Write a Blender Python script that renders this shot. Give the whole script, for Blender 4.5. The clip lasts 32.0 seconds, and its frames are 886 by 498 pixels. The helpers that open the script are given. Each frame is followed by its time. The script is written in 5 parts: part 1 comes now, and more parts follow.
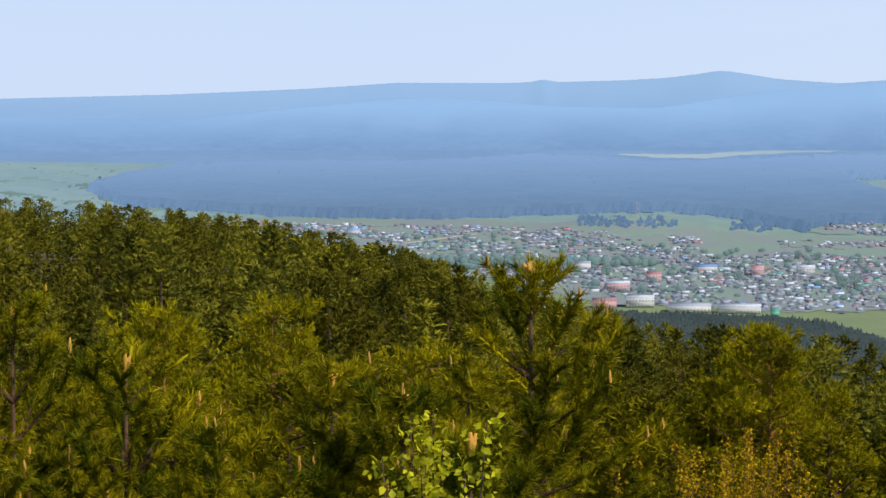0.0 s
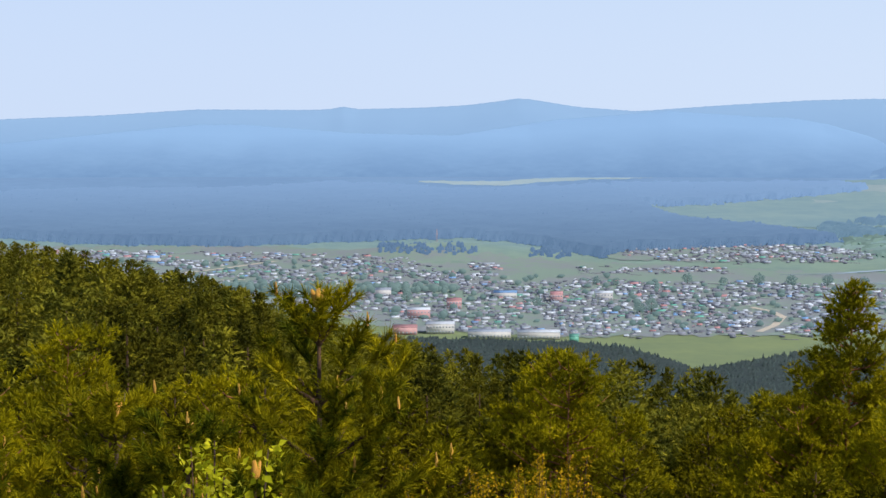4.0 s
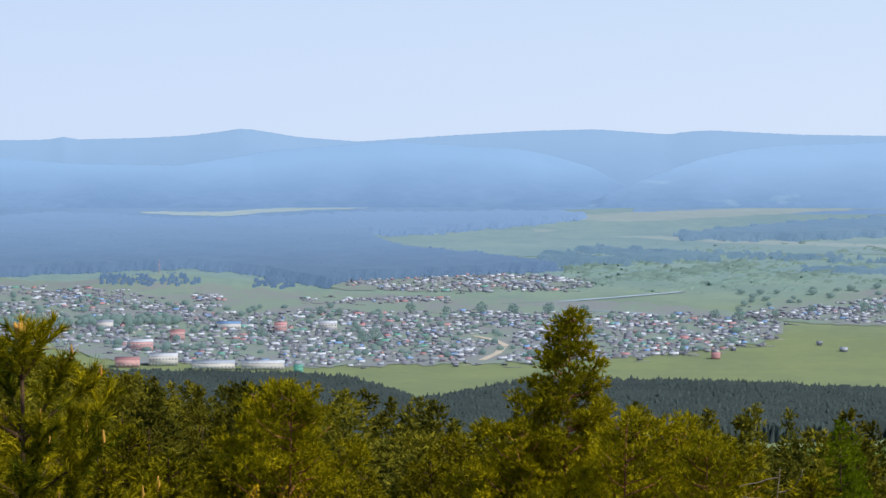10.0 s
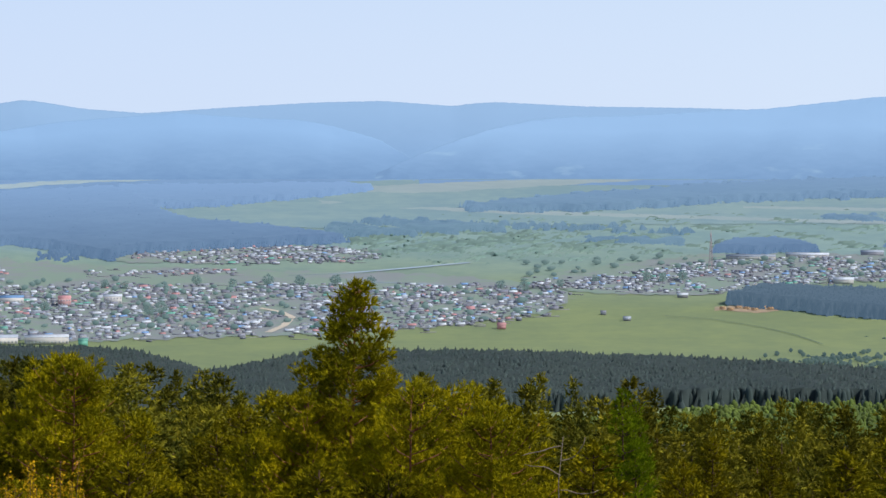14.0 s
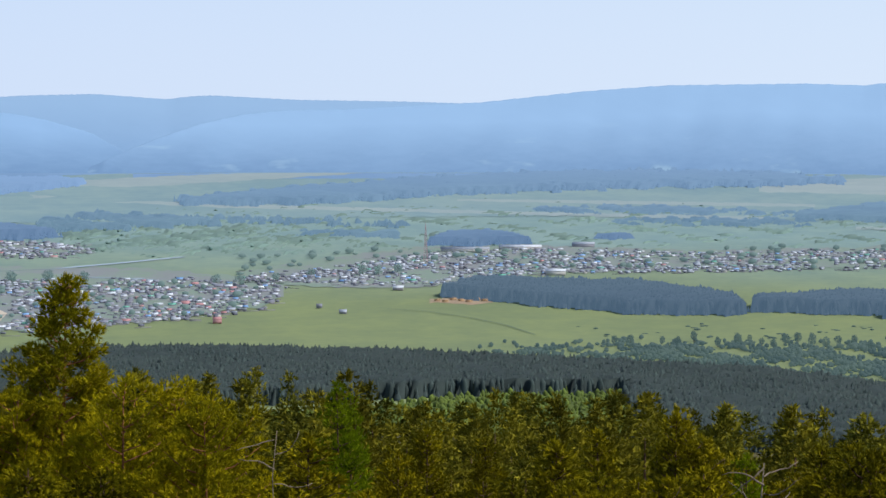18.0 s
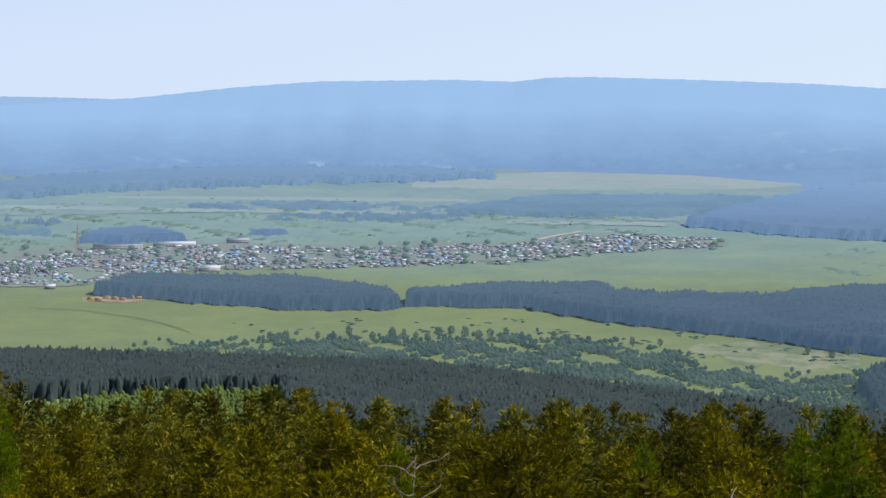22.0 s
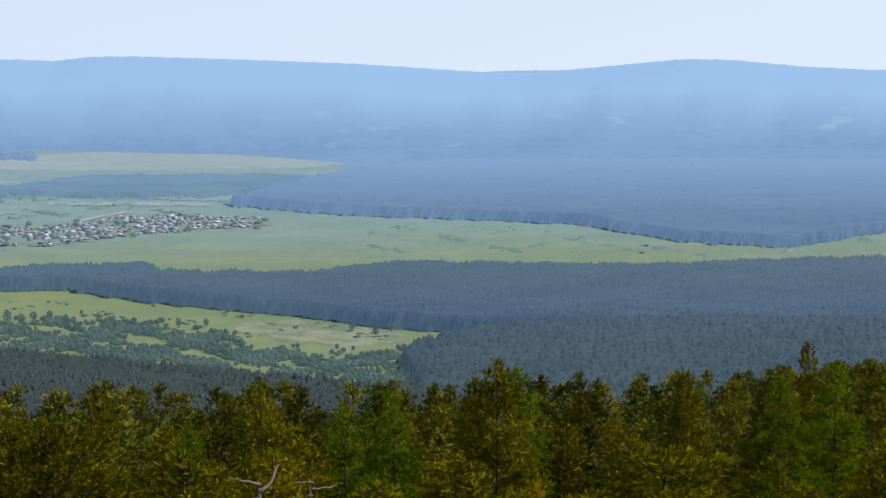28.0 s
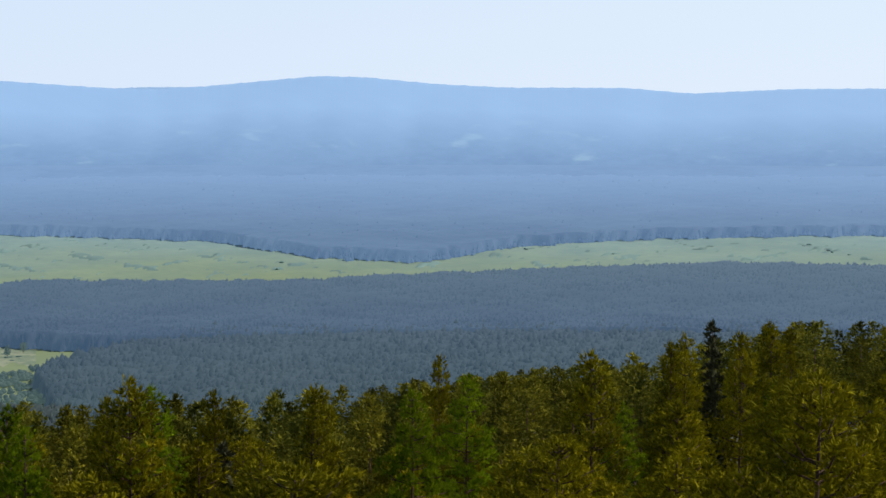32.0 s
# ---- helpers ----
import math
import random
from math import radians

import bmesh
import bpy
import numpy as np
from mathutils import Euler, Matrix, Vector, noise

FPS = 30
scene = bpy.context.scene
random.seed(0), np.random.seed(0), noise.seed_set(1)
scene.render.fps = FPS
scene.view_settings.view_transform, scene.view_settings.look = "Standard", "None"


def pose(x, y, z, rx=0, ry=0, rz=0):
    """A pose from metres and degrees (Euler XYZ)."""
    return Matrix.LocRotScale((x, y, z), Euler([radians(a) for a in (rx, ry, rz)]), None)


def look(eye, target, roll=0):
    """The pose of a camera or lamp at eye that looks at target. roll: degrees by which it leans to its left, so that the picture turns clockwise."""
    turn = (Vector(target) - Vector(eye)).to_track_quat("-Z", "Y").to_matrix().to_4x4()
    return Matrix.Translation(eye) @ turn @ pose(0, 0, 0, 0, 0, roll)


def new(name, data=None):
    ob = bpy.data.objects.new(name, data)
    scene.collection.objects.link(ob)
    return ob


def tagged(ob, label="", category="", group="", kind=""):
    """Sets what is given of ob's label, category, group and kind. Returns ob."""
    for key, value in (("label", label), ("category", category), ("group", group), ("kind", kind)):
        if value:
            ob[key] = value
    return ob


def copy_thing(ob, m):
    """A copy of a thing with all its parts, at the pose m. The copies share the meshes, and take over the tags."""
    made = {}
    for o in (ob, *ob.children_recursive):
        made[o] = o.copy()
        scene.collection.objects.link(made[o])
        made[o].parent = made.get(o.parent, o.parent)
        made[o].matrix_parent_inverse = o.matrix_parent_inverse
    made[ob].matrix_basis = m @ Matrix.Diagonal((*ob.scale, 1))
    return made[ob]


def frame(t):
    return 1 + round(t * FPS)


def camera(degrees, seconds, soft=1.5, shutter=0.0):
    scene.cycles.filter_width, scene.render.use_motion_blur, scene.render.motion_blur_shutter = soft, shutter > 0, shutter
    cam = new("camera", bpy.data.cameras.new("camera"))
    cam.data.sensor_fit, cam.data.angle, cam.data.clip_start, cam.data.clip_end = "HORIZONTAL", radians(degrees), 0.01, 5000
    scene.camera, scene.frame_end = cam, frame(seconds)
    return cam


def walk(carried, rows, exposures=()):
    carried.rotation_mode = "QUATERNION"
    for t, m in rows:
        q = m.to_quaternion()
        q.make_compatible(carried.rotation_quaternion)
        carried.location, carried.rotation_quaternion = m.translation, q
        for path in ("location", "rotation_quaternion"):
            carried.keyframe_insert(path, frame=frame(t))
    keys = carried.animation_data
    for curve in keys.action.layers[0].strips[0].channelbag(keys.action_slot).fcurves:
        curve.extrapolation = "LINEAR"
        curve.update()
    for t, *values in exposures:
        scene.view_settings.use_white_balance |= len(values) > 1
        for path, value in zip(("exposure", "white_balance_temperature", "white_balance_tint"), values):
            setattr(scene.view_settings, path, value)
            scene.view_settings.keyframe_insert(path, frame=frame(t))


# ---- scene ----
# ---- camera: a slow handheld pan on a hilltop ----
cam = camera(22.18, 32.0, soft=1.5)


def view(t, yaw, pitch, roll):
    """Eye half a metre in front of the turning body; yaw clockwise from +y."""
    a, e = radians(yaw), radians(pitch)
    eye = Vector((0.5 * math.sin(a), 0.5 * math.cos(a), 0.0))
    way = Vector((math.sin(a) * math.cos(e), math.cos(a) * math.cos(e), math.sin(e)))
    return t, look(eye, eye + 100 * way, roll)


PATH = [view(*row) for row in (
    (0.0, -5.046, -3.877, -0.107),
    (0.5, -4.227, -3.833, -0.101),
    (1.0, -3.531, -3.761, -0.046),
    (1.5, -2.961, -3.652, -0.035),
    (2.0, -2.466, -3.566, -0.041),
    (2.5, -1.847, -3.465, 0.012),
    (3.0, -1.100, -3.385, 0.037),
    (3.5, -0.531, -3.289, 0.033),
    (5.5, 1.688, -2.963, -0.022),
    (6.0, 2.176, -2.879, -0.019),
    (6.5, 2.636, -2.812, 0.008),
    (7.0, 3.126, -2.748, 0.000),
    (7.5, 3.640, -2.708, 0.002),
    (8.0, 4.283, -2.632, -0.055),
    (8.5, 4.901, -2.580, -0.101),
    (9.0, 5.487, -2.535, -0.057),
    (9.5, 6.168, -2.457, -0.043),
    (10.0, 7.020, -2.430, 0.003),
    (10.5, 7.860, -2.420, 0.033),
    (11.0, 8.516, -2.452, 0.039),
    (11.5, 9.117, -2.481, 0.071),
    (12.0, 9.711, -2.570, 0.064),
    (12.5, 10.246, -2.750, 0.056),
    (13.0, 10.835, -2.944, -0.005),
    (13.5, 11.469, -3.075, 0.005),
    (14.0, 12.431, -3.148, -0.007),
    (14.5, 13.373, -3.231, 0.011),
    (16.5, 16.719, -3.329, -0.009),
    (17.0, 17.516, -3.338, 0.046),
    (17.5, 18.530, -3.327, 0.027),
    (18.0, 19.641, -3.312, 0.033),
    (18.5, 20.777, -3.327, 0.045),
    (19.0, 21.992, -3.311, -0.009),
    (19.5, 23.288, -3.334, -0.025),
    (20.0, 24.399, -3.357, -0.052),
    (20.5, 25.466, -3.381, -0.054),
    (21.0, 26.459, -3.396, -0.048),
    (21.5, 27.429, -3.388, -0.029),
    (22.0, 28.392, -3.410, 0.012),
    (22.5, 29.287, -3.449, 0.081),
    (23.0, 30.210, -3.474, 0.098),
    (23.5, 31.071, -3.504, 0.110),
    (24.0, 31.791, -3.556, 0.074),
    (24.5, 32.504, -3.590, 0.061),
    (26.5, 36.054, -3.788, -0.013),
    (27.0, 37.292, -3.860, -0.014),
    (27.5, 38.670, -3.895, -0.028),
    (28.0, 39.912, -3.928, -0.044),
    (28.5, 41.041, -3.972, -0.023),
    (29.0, 42.224, -3.957, -0.073),
    (29.5, 43.258, -3.932, -0.020),
    (30.0, 44.362, -3.870, 0.021),
    (30.5, 45.545, -3.807, 0.057),
    (31.0, 46.759, -3.727, 0.033),
    (31.5, 47.974, -3.624, 0.024),
    (32.0, 49.156, -3.504, 0.024),
)]
walk(cam, PATH, exposures=[(0.0, 0.0)])

# ---- sky and sun ----
SUN_AZ, SUN_EL = 128.0, 46.0
world = bpy.data.worlds.new("world")
scene.world = world
world.use_nodes = True
wn, wl = world.node_tree.nodes, world.node_tree.links
sky = wn.new("ShaderNodeTexSky")
sky.sky_type, sky.sun_disc = "NISHITA", False
sky.sun_elevation, sky.sun_rotation = radians(SUN_EL), radians(SUN_AZ)
sky.air_density, sky.dust_density, sky.ozone_density = 1.0, 1.0, 2.0
gen = wn.new("ShaderNodeTexCoord")
sep = wn.new("ShaderNodeSeparateXYZ")
wl.new(gen.outputs["Generated"], sep.inputs[0])
lowsky = wn.new("ShaderNodeMapRange")
lowsky.interpolation_type = "SMOOTHSTEP"
lowsky.inputs["From Min"].default_value, lowsky.inputs["From Max"].default_value = 0.0, 0.45
lowsky.inputs["To Min"].default_value, lowsky.inputs["To Max"].default_value = 0.93, 0.0
wl.new(sep.outputs["Z"], lowsky.inputs["Value"])
pale = wn.new("ShaderNodeMapRange")
pale.inputs["From Min"].default_value, pale.inputs["From Max"].default_value = 0.0, 0.11
wl.new(sep.outputs["Z"], pale.inputs["Value"])
sunward = wn.new("ShaderNodeVectorMath")
sunward.operation = "DOT_PRODUCT"
sunward.inputs[1].default_value = (math.sin(radians(SUN_AZ)), math.cos(radians(SUN_AZ)), 0)
wl.new(gen.outputs["Generated"], sunward.inputs[0])
glow = wn.new("ShaderNodeMapRange")
glow.inputs["From Min"].default_value, glow.inputs["From Max"].default_value = -0.7, 0.5
wl.new(sunward.outputs["Value"], glow.inputs["Value"])


def world_mix(fac, a, b):
    n = wn.new("ShaderNodeMix")
    n.data_type = "RGBA"
    wl.new(fac, n.inputs["Factor"])
    for s, v in ((n.inputs["A"], a), (n.inputs["B"], b)):
        if isinstance(v, tuple):
            s.default_value = v
        else:
            wl.new(v, s)
    return n.outputs["Result"]


K = 10.0
haze_a = world_mix(pale.outputs[0], (0.64 * K, 0.77 * K, 1.0 * K, 1), (0.56 * K, 0.715 * K, 1.02 * K, 1))
haze_b = world_mix(pale.outputs[0], (0.80 * K, 0.91 * K, 1.04 * K, 1), (0.74 * K, 0.89 * K, 1.06 * K, 1))
haze = world_mix(glow.outputs[0], haze_a, haze_b)
skycol = world_mix(lowsky.outputs[0], sky.outputs["Color"], haze)
wl.new(skycol, wn["Background"].inputs["Color"])
wn["Background"].inputs["Strength"].default_value = 0.1

sun_data = bpy.data.lights.new("sun", "SUN")
sun_data.energy, sun_data.angle, sun_data.color = 4.0, radians(0.53), (1.0, 0.95, 0.86)
sun = new("sun", sun_data)
a, e = radians(SUN_AZ), radians(SUN_EL)
sun.matrix_world = look((math.sin(a) * math.cos(e) * 200, math.cos(a) * math.cos(e) * 200, 200 * math.sin(e)), (0, 0, 0))

# ---- materials ----


def mat(name, base, other=None, scale=1.0, amount=0.5, rough=0.9, bump=0.0, island=0.0, obj=0.0, through_light=0.0,
        fine=None, metal=0.0, spec=0.3):
    """base and other are mixed by two scales of noise; island / obj: brightness spread per piece; through_light: translucent share."""
    m = bpy.data.materials.new(name)
    m.use_nodes = True
    nt, n, l = m.node_tree, m.node_tree.nodes, m.node_tree.links
    bsdf = n["Principled BSDF"]
    bsdf.inputs["Roughness"].default_value = rough
    bsdf.inputs["Metallic"].default_value = metal
    bsdf.inputs["Specular IOR Level"].default_value = spec
    other = other or tuple(c * 0.7 for c in base)
    geo = n.new("ShaderNodeNewGeometry")

    def noisy(sc, detail=4.0):
        t = n.new("ShaderNodeTexNoise")
        t.inputs["Scale"].default_value, t.inputs["Detail"].default_value = sc, detail
        t.inputs["Roughness"].default_value = 0.6
        l.new(geo.outputs["Position"], t.inputs["Vector"])
        return t.outputs["Fac"]

    def math_node(op, x, y):
        t = n.new("ShaderNodeMath")
        t.operation = op
        for s, v in zip(t.inputs, (x, y)):
            if isinstance(v, (int, float)):
                s.default_value = v
            else:
                l.new(v, s)
        return t.outputs[0]

    big = noisy(scale)
    small = noisy(fine or scale * 9, 3.0)
    f = math_node("ADD", math_node("MULTIPLY", big, 0.65), math_node("MULTIPLY", small, 0.35))
    ramp = n.new("ShaderNodeMapRange")
    ramp.inputs["From Min"].default_value, ramp.inputs["From Max"].default_value = 0.5 - 0.14 / max(amount, 0.05) * 0.5, 0.5 + 0.14 / max(amount, 0.05) * 0.5
    l.new(f, ramp.inputs["Value"])
    mix = n.new("ShaderNodeMix")
    mix.data_type = "RGBA"
    l.new(ramp.outputs[0], mix.inputs["Factor"])
    mix.inputs["A"].default_value, mix.inputs["B"].default_value = (*base, 1), (*other, 1)
    col = mix.outputs["Result"]
    if island or obj:
        v = None
        for share, src in ((island, geo.outputs["Random Per Island"]), (obj, None)):
            if share:
                if src is None:
                    src = n.new("ShaderNodeObjectInfo").outputs["Random"]
                w = math_node("ADD", math_node("MULTIPLY", src, 2 * share), 1 - share)
                v = w if v is None else math_node("MULTIPLY", v, w)
        hsv = n.new("ShaderNodeHueSaturation")
        l.new(col, hsv.inputs["Color"])
        l.new(v, hsv.inputs["Value"])
        col = hsv.outputs["Color"]
    l.new(col, bsdf.inputs["Base Color"])
    if bump:
        b = n.new("ShaderNodeBump")
        b.inputs["Strength"].default_value, b.inputs["Distance"].default_value = 0.6, bump
        l.new(small, b.inputs["Height"])
        l.new(b.outputs["Normal"], bsdf.inputs["Normal"])
    if through_light:
        tr = n.new("ShaderNodeBsdfTranslucent")
        l.new(col, tr.inputs["Color"])
        ms = n.new("ShaderNodeMixShader")
        ms.inputs["Fac"].default_value = through_light
        l.new(bsdf.outputs[0], ms.inputs[1])
        l.new(tr.outputs[0], ms.inputs[2])
        l.new(ms.outputs[0], n["Material Output"].inputs["Surface"])
    return m


M_NEEDLE = mat("pine_needles", spec=0.02, base=(0.252, 0.210, 0.004), other=(0.092, 0.088, 0.004), scale=0.55, amount=0.8, island=0.35, obj=0.25, through_light=0.18, rough=0.7, fine=7.0)
# Lit copy of pine_needles: sunshine painted in as a brighter, yellower base.
M_NEEDLE_SUNLIT = mat("sunlit_pine_needles", spec=0.02, base=(0.400, 0.335, 0.005), other=(0.180, 0.168, 0.005), scale=0.55, amount=0.8, island=0.35, obj=0.1, through_light=0.18, rough=0.7, fine=7.0)
# Raised blue paints a slight haze over the further slope.
M_NEEDLE_MID = mat("pine_needles_slope", spec=0.02, base=(0.225, 0.200, 0.016), other=(0.082, 0.086, 0.011), scale=0.16, amount=1.1, island=0.3, through_light=0.18, rough=0.7, fine=0.9)


def toned(m):
    """Lets every tree of a joined forest be a little lighter or darker than its neighbours."""
    n, l = m.node_tree.nodes, m.node_tree.links
    col = n["Principled BSDF"].inputs["Base Color"].links[0].from_socket
    ends = [k.to_socket for k in col.links]
    at, hsv = n.new("ShaderNodeAttribute"), n.new("ShaderNodeHueSaturation")
    at.attribute_name = "tone"
    l.new(at.outputs["Fac"], hsv.inputs["Value"])
    l.new(col, hsv.inputs["Color"])
    for k in ends:
        l.new(hsv.outputs["Color"], k)


toned(M_NEEDLE_MID)
M_NEEDLE_HERO = mat("young_pine_needles", spec=0.0, base=(0.32, 0.262, 0.006), other=(0.066, 0.080, 0.005), scale=3.5, amount=0.9, island=0.5, through_light=0.15, rough=0.4)
M_LARCH = mat("larch_needles", spec=0.0, base=(0.190, 0.250, 0.006), other=(0.105, 0.155, 0.005), scale=0.8, amount=0.7, island=0.3, obj=0.15, through_light=0.5)
M_GOLD = mat("golden_leaves", spec=0.0, base=(0.62, 0.38, 0.012), other=(0.40, 0.25, 0.010), scale=6.0, amount=0.7, island=0.4, through_light=0.4)
M_LEAF = mat("birch_leaves", spec=0.1, base=(0.66, 0.60, 0.02), other=(0.44, 0.44, 0.012), scale=14.0, amount=0.7, island=0.35, through_light=0.45, rough=0.45)
M_BARK = mat("pine_bark", (0.115, 0.06, 0.03), (0.05, 0.03, 0.02), scale=3.0, amount=0.8, bump=0.02, rough=0.95)
M_BARK_ORANGE = mat("orange_pine_bark", (0.36, 0.14, 0.05), (0.18, 0.08, 0.04), scale=6.0, amount=0.8, bump=0.01, rough=0.9)
M_DEADWOOD = mat("bleached_wood", (0.27, 0.21, 0.15), (0.15, 0.115, 0.08), scale=5.0, amount=0.7, bump=0.01)
M_CANDLE = mat("pine_candles", spec=0.0, base=(0.56, 0.27, 0.05), other=(0.44, 0.26, 0.06), scale=9.0, island=0.25, amount=0.6, rough=0.7)
M_FLOOR = mat("forest_floor", (0.060, 0.055, 0.020), (0.10, 0.085, 0.035), scale=0.25, amount=0.7, bump=0.1)
# foot_forest: some of the valley's blue haze is put into the base colour.
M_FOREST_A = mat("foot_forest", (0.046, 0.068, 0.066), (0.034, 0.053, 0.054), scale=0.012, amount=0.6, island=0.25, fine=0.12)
M_YOUNG = mat("young_birch_stand", (0.108, 0.150, 0.022), (0.066, 0.100, 0.022), scale=0.03, amount=0.7, island=0.3, fine=0.3)
M_MEADOW = mat("valley_grass", (0.212, 0.262, 0.118), (0.168, 0.218, 0.112), scale=0.010, amount=0.6, fine=0.07)


def hazed_grass(m, base, other):
    """Mixes a grass colour blued for haze into the nearer grass (dry), more with distance."""
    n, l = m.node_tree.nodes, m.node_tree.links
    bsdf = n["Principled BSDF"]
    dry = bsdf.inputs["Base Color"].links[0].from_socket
    hazed, mix, at = n.new("ShaderNodeMix"), n.new("ShaderNodeMix"), n.new("ShaderNodeAttribute")
    at.attribute_name = "haze_share"
    for k in (hazed, mix):
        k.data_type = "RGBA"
    l.new(dry.node.inputs["Factor"].links[0].from_socket, hazed.inputs["Factor"])
    hazed.inputs["A"].default_value, hazed.inputs["B"].default_value = (*base, 1), (*other, 1)
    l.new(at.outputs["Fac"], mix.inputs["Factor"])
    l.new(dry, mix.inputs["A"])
    l.new(hazed.outputs["Result"], mix.inputs["B"])
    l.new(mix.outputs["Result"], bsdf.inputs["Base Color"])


# Haze over the far ground is painted in through this second grass colour.
hazed_grass(M_MEADOW, (0.230, 0.334, 0.320), (0.178, 0.283, 0.300))
# Far grass and pale fields: blue haze is mixed into the base colours.
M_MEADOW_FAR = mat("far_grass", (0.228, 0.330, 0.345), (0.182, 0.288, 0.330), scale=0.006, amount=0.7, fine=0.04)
M_FIELD_HAZED = mat("far_fields", (0.300, 0.372, 0.392), (0.262, 0.338, 0.366), scale=0.004, amount=0.7, fine=0.03)
M_FIELD_HAZED_FAR = mat("far_clearings", (0.335, 0.435, 0.480), (0.300, 0.400, 0.450), scale=0.004, amount=0.6, fine=0.03)
# town_yards: greyed and blued, with the town's haze put into the colour.
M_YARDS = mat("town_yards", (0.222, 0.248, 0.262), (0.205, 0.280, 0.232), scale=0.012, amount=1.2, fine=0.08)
M_ROAD = mat("dirt_road", (0.56, 0.50, 0.42), (0.48, 0.43, 0.36), scale=0.05, amount=0.6)
# The pale blue base colour stands in for the sky's reflection.
M_WATER = mat("river_water", (0.46, 0.55, 0.62), (0.42, 0.50, 0.58), scale=0.02, amount=0.4, rough=0.15, spec=0.5)


def hazed_mat(name, base, other, glow_share, body=1.0, scale=0.0022, fine=0.009, amount=0.6, beyond=None, reach=(0, 1), glade=None, pale_at=0.62):
    """Far distance with haze painted in: a soft glow of its own colour and a weaker share of lit surface. beyond: the
    paler haze colour at the end of reach, in metres from the viewpoint; glade: paler clearings.
    """
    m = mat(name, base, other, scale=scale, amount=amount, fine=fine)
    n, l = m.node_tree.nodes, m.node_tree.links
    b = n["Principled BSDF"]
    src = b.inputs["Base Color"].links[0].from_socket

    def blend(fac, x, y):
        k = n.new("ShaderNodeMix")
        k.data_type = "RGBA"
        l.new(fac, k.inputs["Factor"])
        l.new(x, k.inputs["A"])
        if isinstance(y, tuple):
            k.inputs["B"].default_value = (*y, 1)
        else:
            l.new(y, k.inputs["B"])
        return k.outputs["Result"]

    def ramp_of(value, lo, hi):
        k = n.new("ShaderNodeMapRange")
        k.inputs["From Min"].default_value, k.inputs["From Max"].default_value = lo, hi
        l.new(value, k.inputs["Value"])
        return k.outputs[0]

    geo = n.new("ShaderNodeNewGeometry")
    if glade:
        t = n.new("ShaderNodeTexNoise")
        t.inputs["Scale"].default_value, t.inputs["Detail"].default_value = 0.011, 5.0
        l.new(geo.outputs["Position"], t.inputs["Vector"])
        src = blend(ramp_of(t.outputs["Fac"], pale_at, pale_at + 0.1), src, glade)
    # painted haze: the colour shifts to beyond with distance
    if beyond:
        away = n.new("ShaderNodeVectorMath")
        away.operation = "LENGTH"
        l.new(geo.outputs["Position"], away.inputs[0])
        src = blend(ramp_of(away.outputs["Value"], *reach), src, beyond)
    # the emission imitates haze that lifts the shaded sides
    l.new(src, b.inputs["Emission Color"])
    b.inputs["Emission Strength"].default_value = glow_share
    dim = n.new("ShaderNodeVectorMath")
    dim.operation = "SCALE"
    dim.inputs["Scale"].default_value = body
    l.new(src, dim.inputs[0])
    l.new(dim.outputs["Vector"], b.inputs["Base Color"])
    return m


# Bushes and town trees: haze painted into both colour and glow.
M_SCRUB = hazed_mat("valley_bushes", (0.066, 0.106, 0.098), (0.044, 0.078, 0.082), 0.95, 0.36, scale=0.02, fine=0.2, amount=0.9)
M_TOWNTREE = hazed_mat("town_trees", (0.118, 0.180, 0.176), (0.094, 0.150, 0.154), 0.85, 0.55, scale=0.02, fine=0.2, amount=0.8)
# Valley forests: blue haze painted in, paler towards their far edges.
M_FOREST_B = hazed_mat("valley_forest", (0.037, 0.068, 0.112), (0.026, 0.053, 0.096), 1.5, 0.14, scale=0.012, fine=0.11, amount=1.0, beyond=(0.054, 0.090, 0.126), reach=(1900, 2750))
M_FOREST_C = hazed_mat("far_forest", (0.058, 0.102, 0.168), (0.046, 0.085, 0.148), 1.9, 0.2, scale=0.007, fine=0.045, amount=0.6, beyond=(0.104, 0.174, 0.292), reach=(2950, 3900))
M_FOREST_L = hazed_mat("lower_forest", (0.036, 0.062, 0.074), (0.025, 0.047, 0.062), 1.1, 0.3, scale=0.012, fine=0.11, amount=1.0, beyond=(0.044, 0.074, 0.108), reach=(1400, 2300))
M_COPSE = hazed_mat("hazy_copses", (0.078, 0.136, 0.188), (0.062, 0.114, 0.168), 1.75, 0.22, scale=0.010, fine=0.05, amount=0.9, beyond=(0.094, 0.160, 0.262), reach=(3300, 4050))
# Far ground and ridges carry painted haze as blue colour and glow.
M_FARWOOD = hazed_mat("far_woods", (0.108, 0.184, 0.308), (0.098, 0.170, 0.290), 1.45, 0.35, scale=0.006, fine=0.04, amount=0.9)
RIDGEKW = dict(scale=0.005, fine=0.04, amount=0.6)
# Each ridge pales towards its crest, where more haze is painted in.
M_RIDGE_A = hazed_mat("far_ridge", (0.145, 0.242, 0.392), (0.132, 0.226, 0.374), 1.3, 0.35, beyond=(0.176, 0.282, 0.436), reach=(4480, 4800), **RIDGEKW)
M_RIDGE_B = hazed_mat("middle_ridge", (0.112, 0.195, 0.325), (0.092, 0.168, 0.296), 1.3, 0.42, beyond=(0.164, 0.274, 0.438), reach=(4120, 4520), **RIDGEKW)
M_RIDGE_C = hazed_mat("near_ridge", (0.116, 0.200, 0.332), (0.098, 0.176, 0.304), 1.25, 0.45, beyond=(0.178, 0.290, 0.452), reach=(4120, 4480), glade=(0.158, 0.252, 0.360), pale_at=0.62, **RIDGEKW)

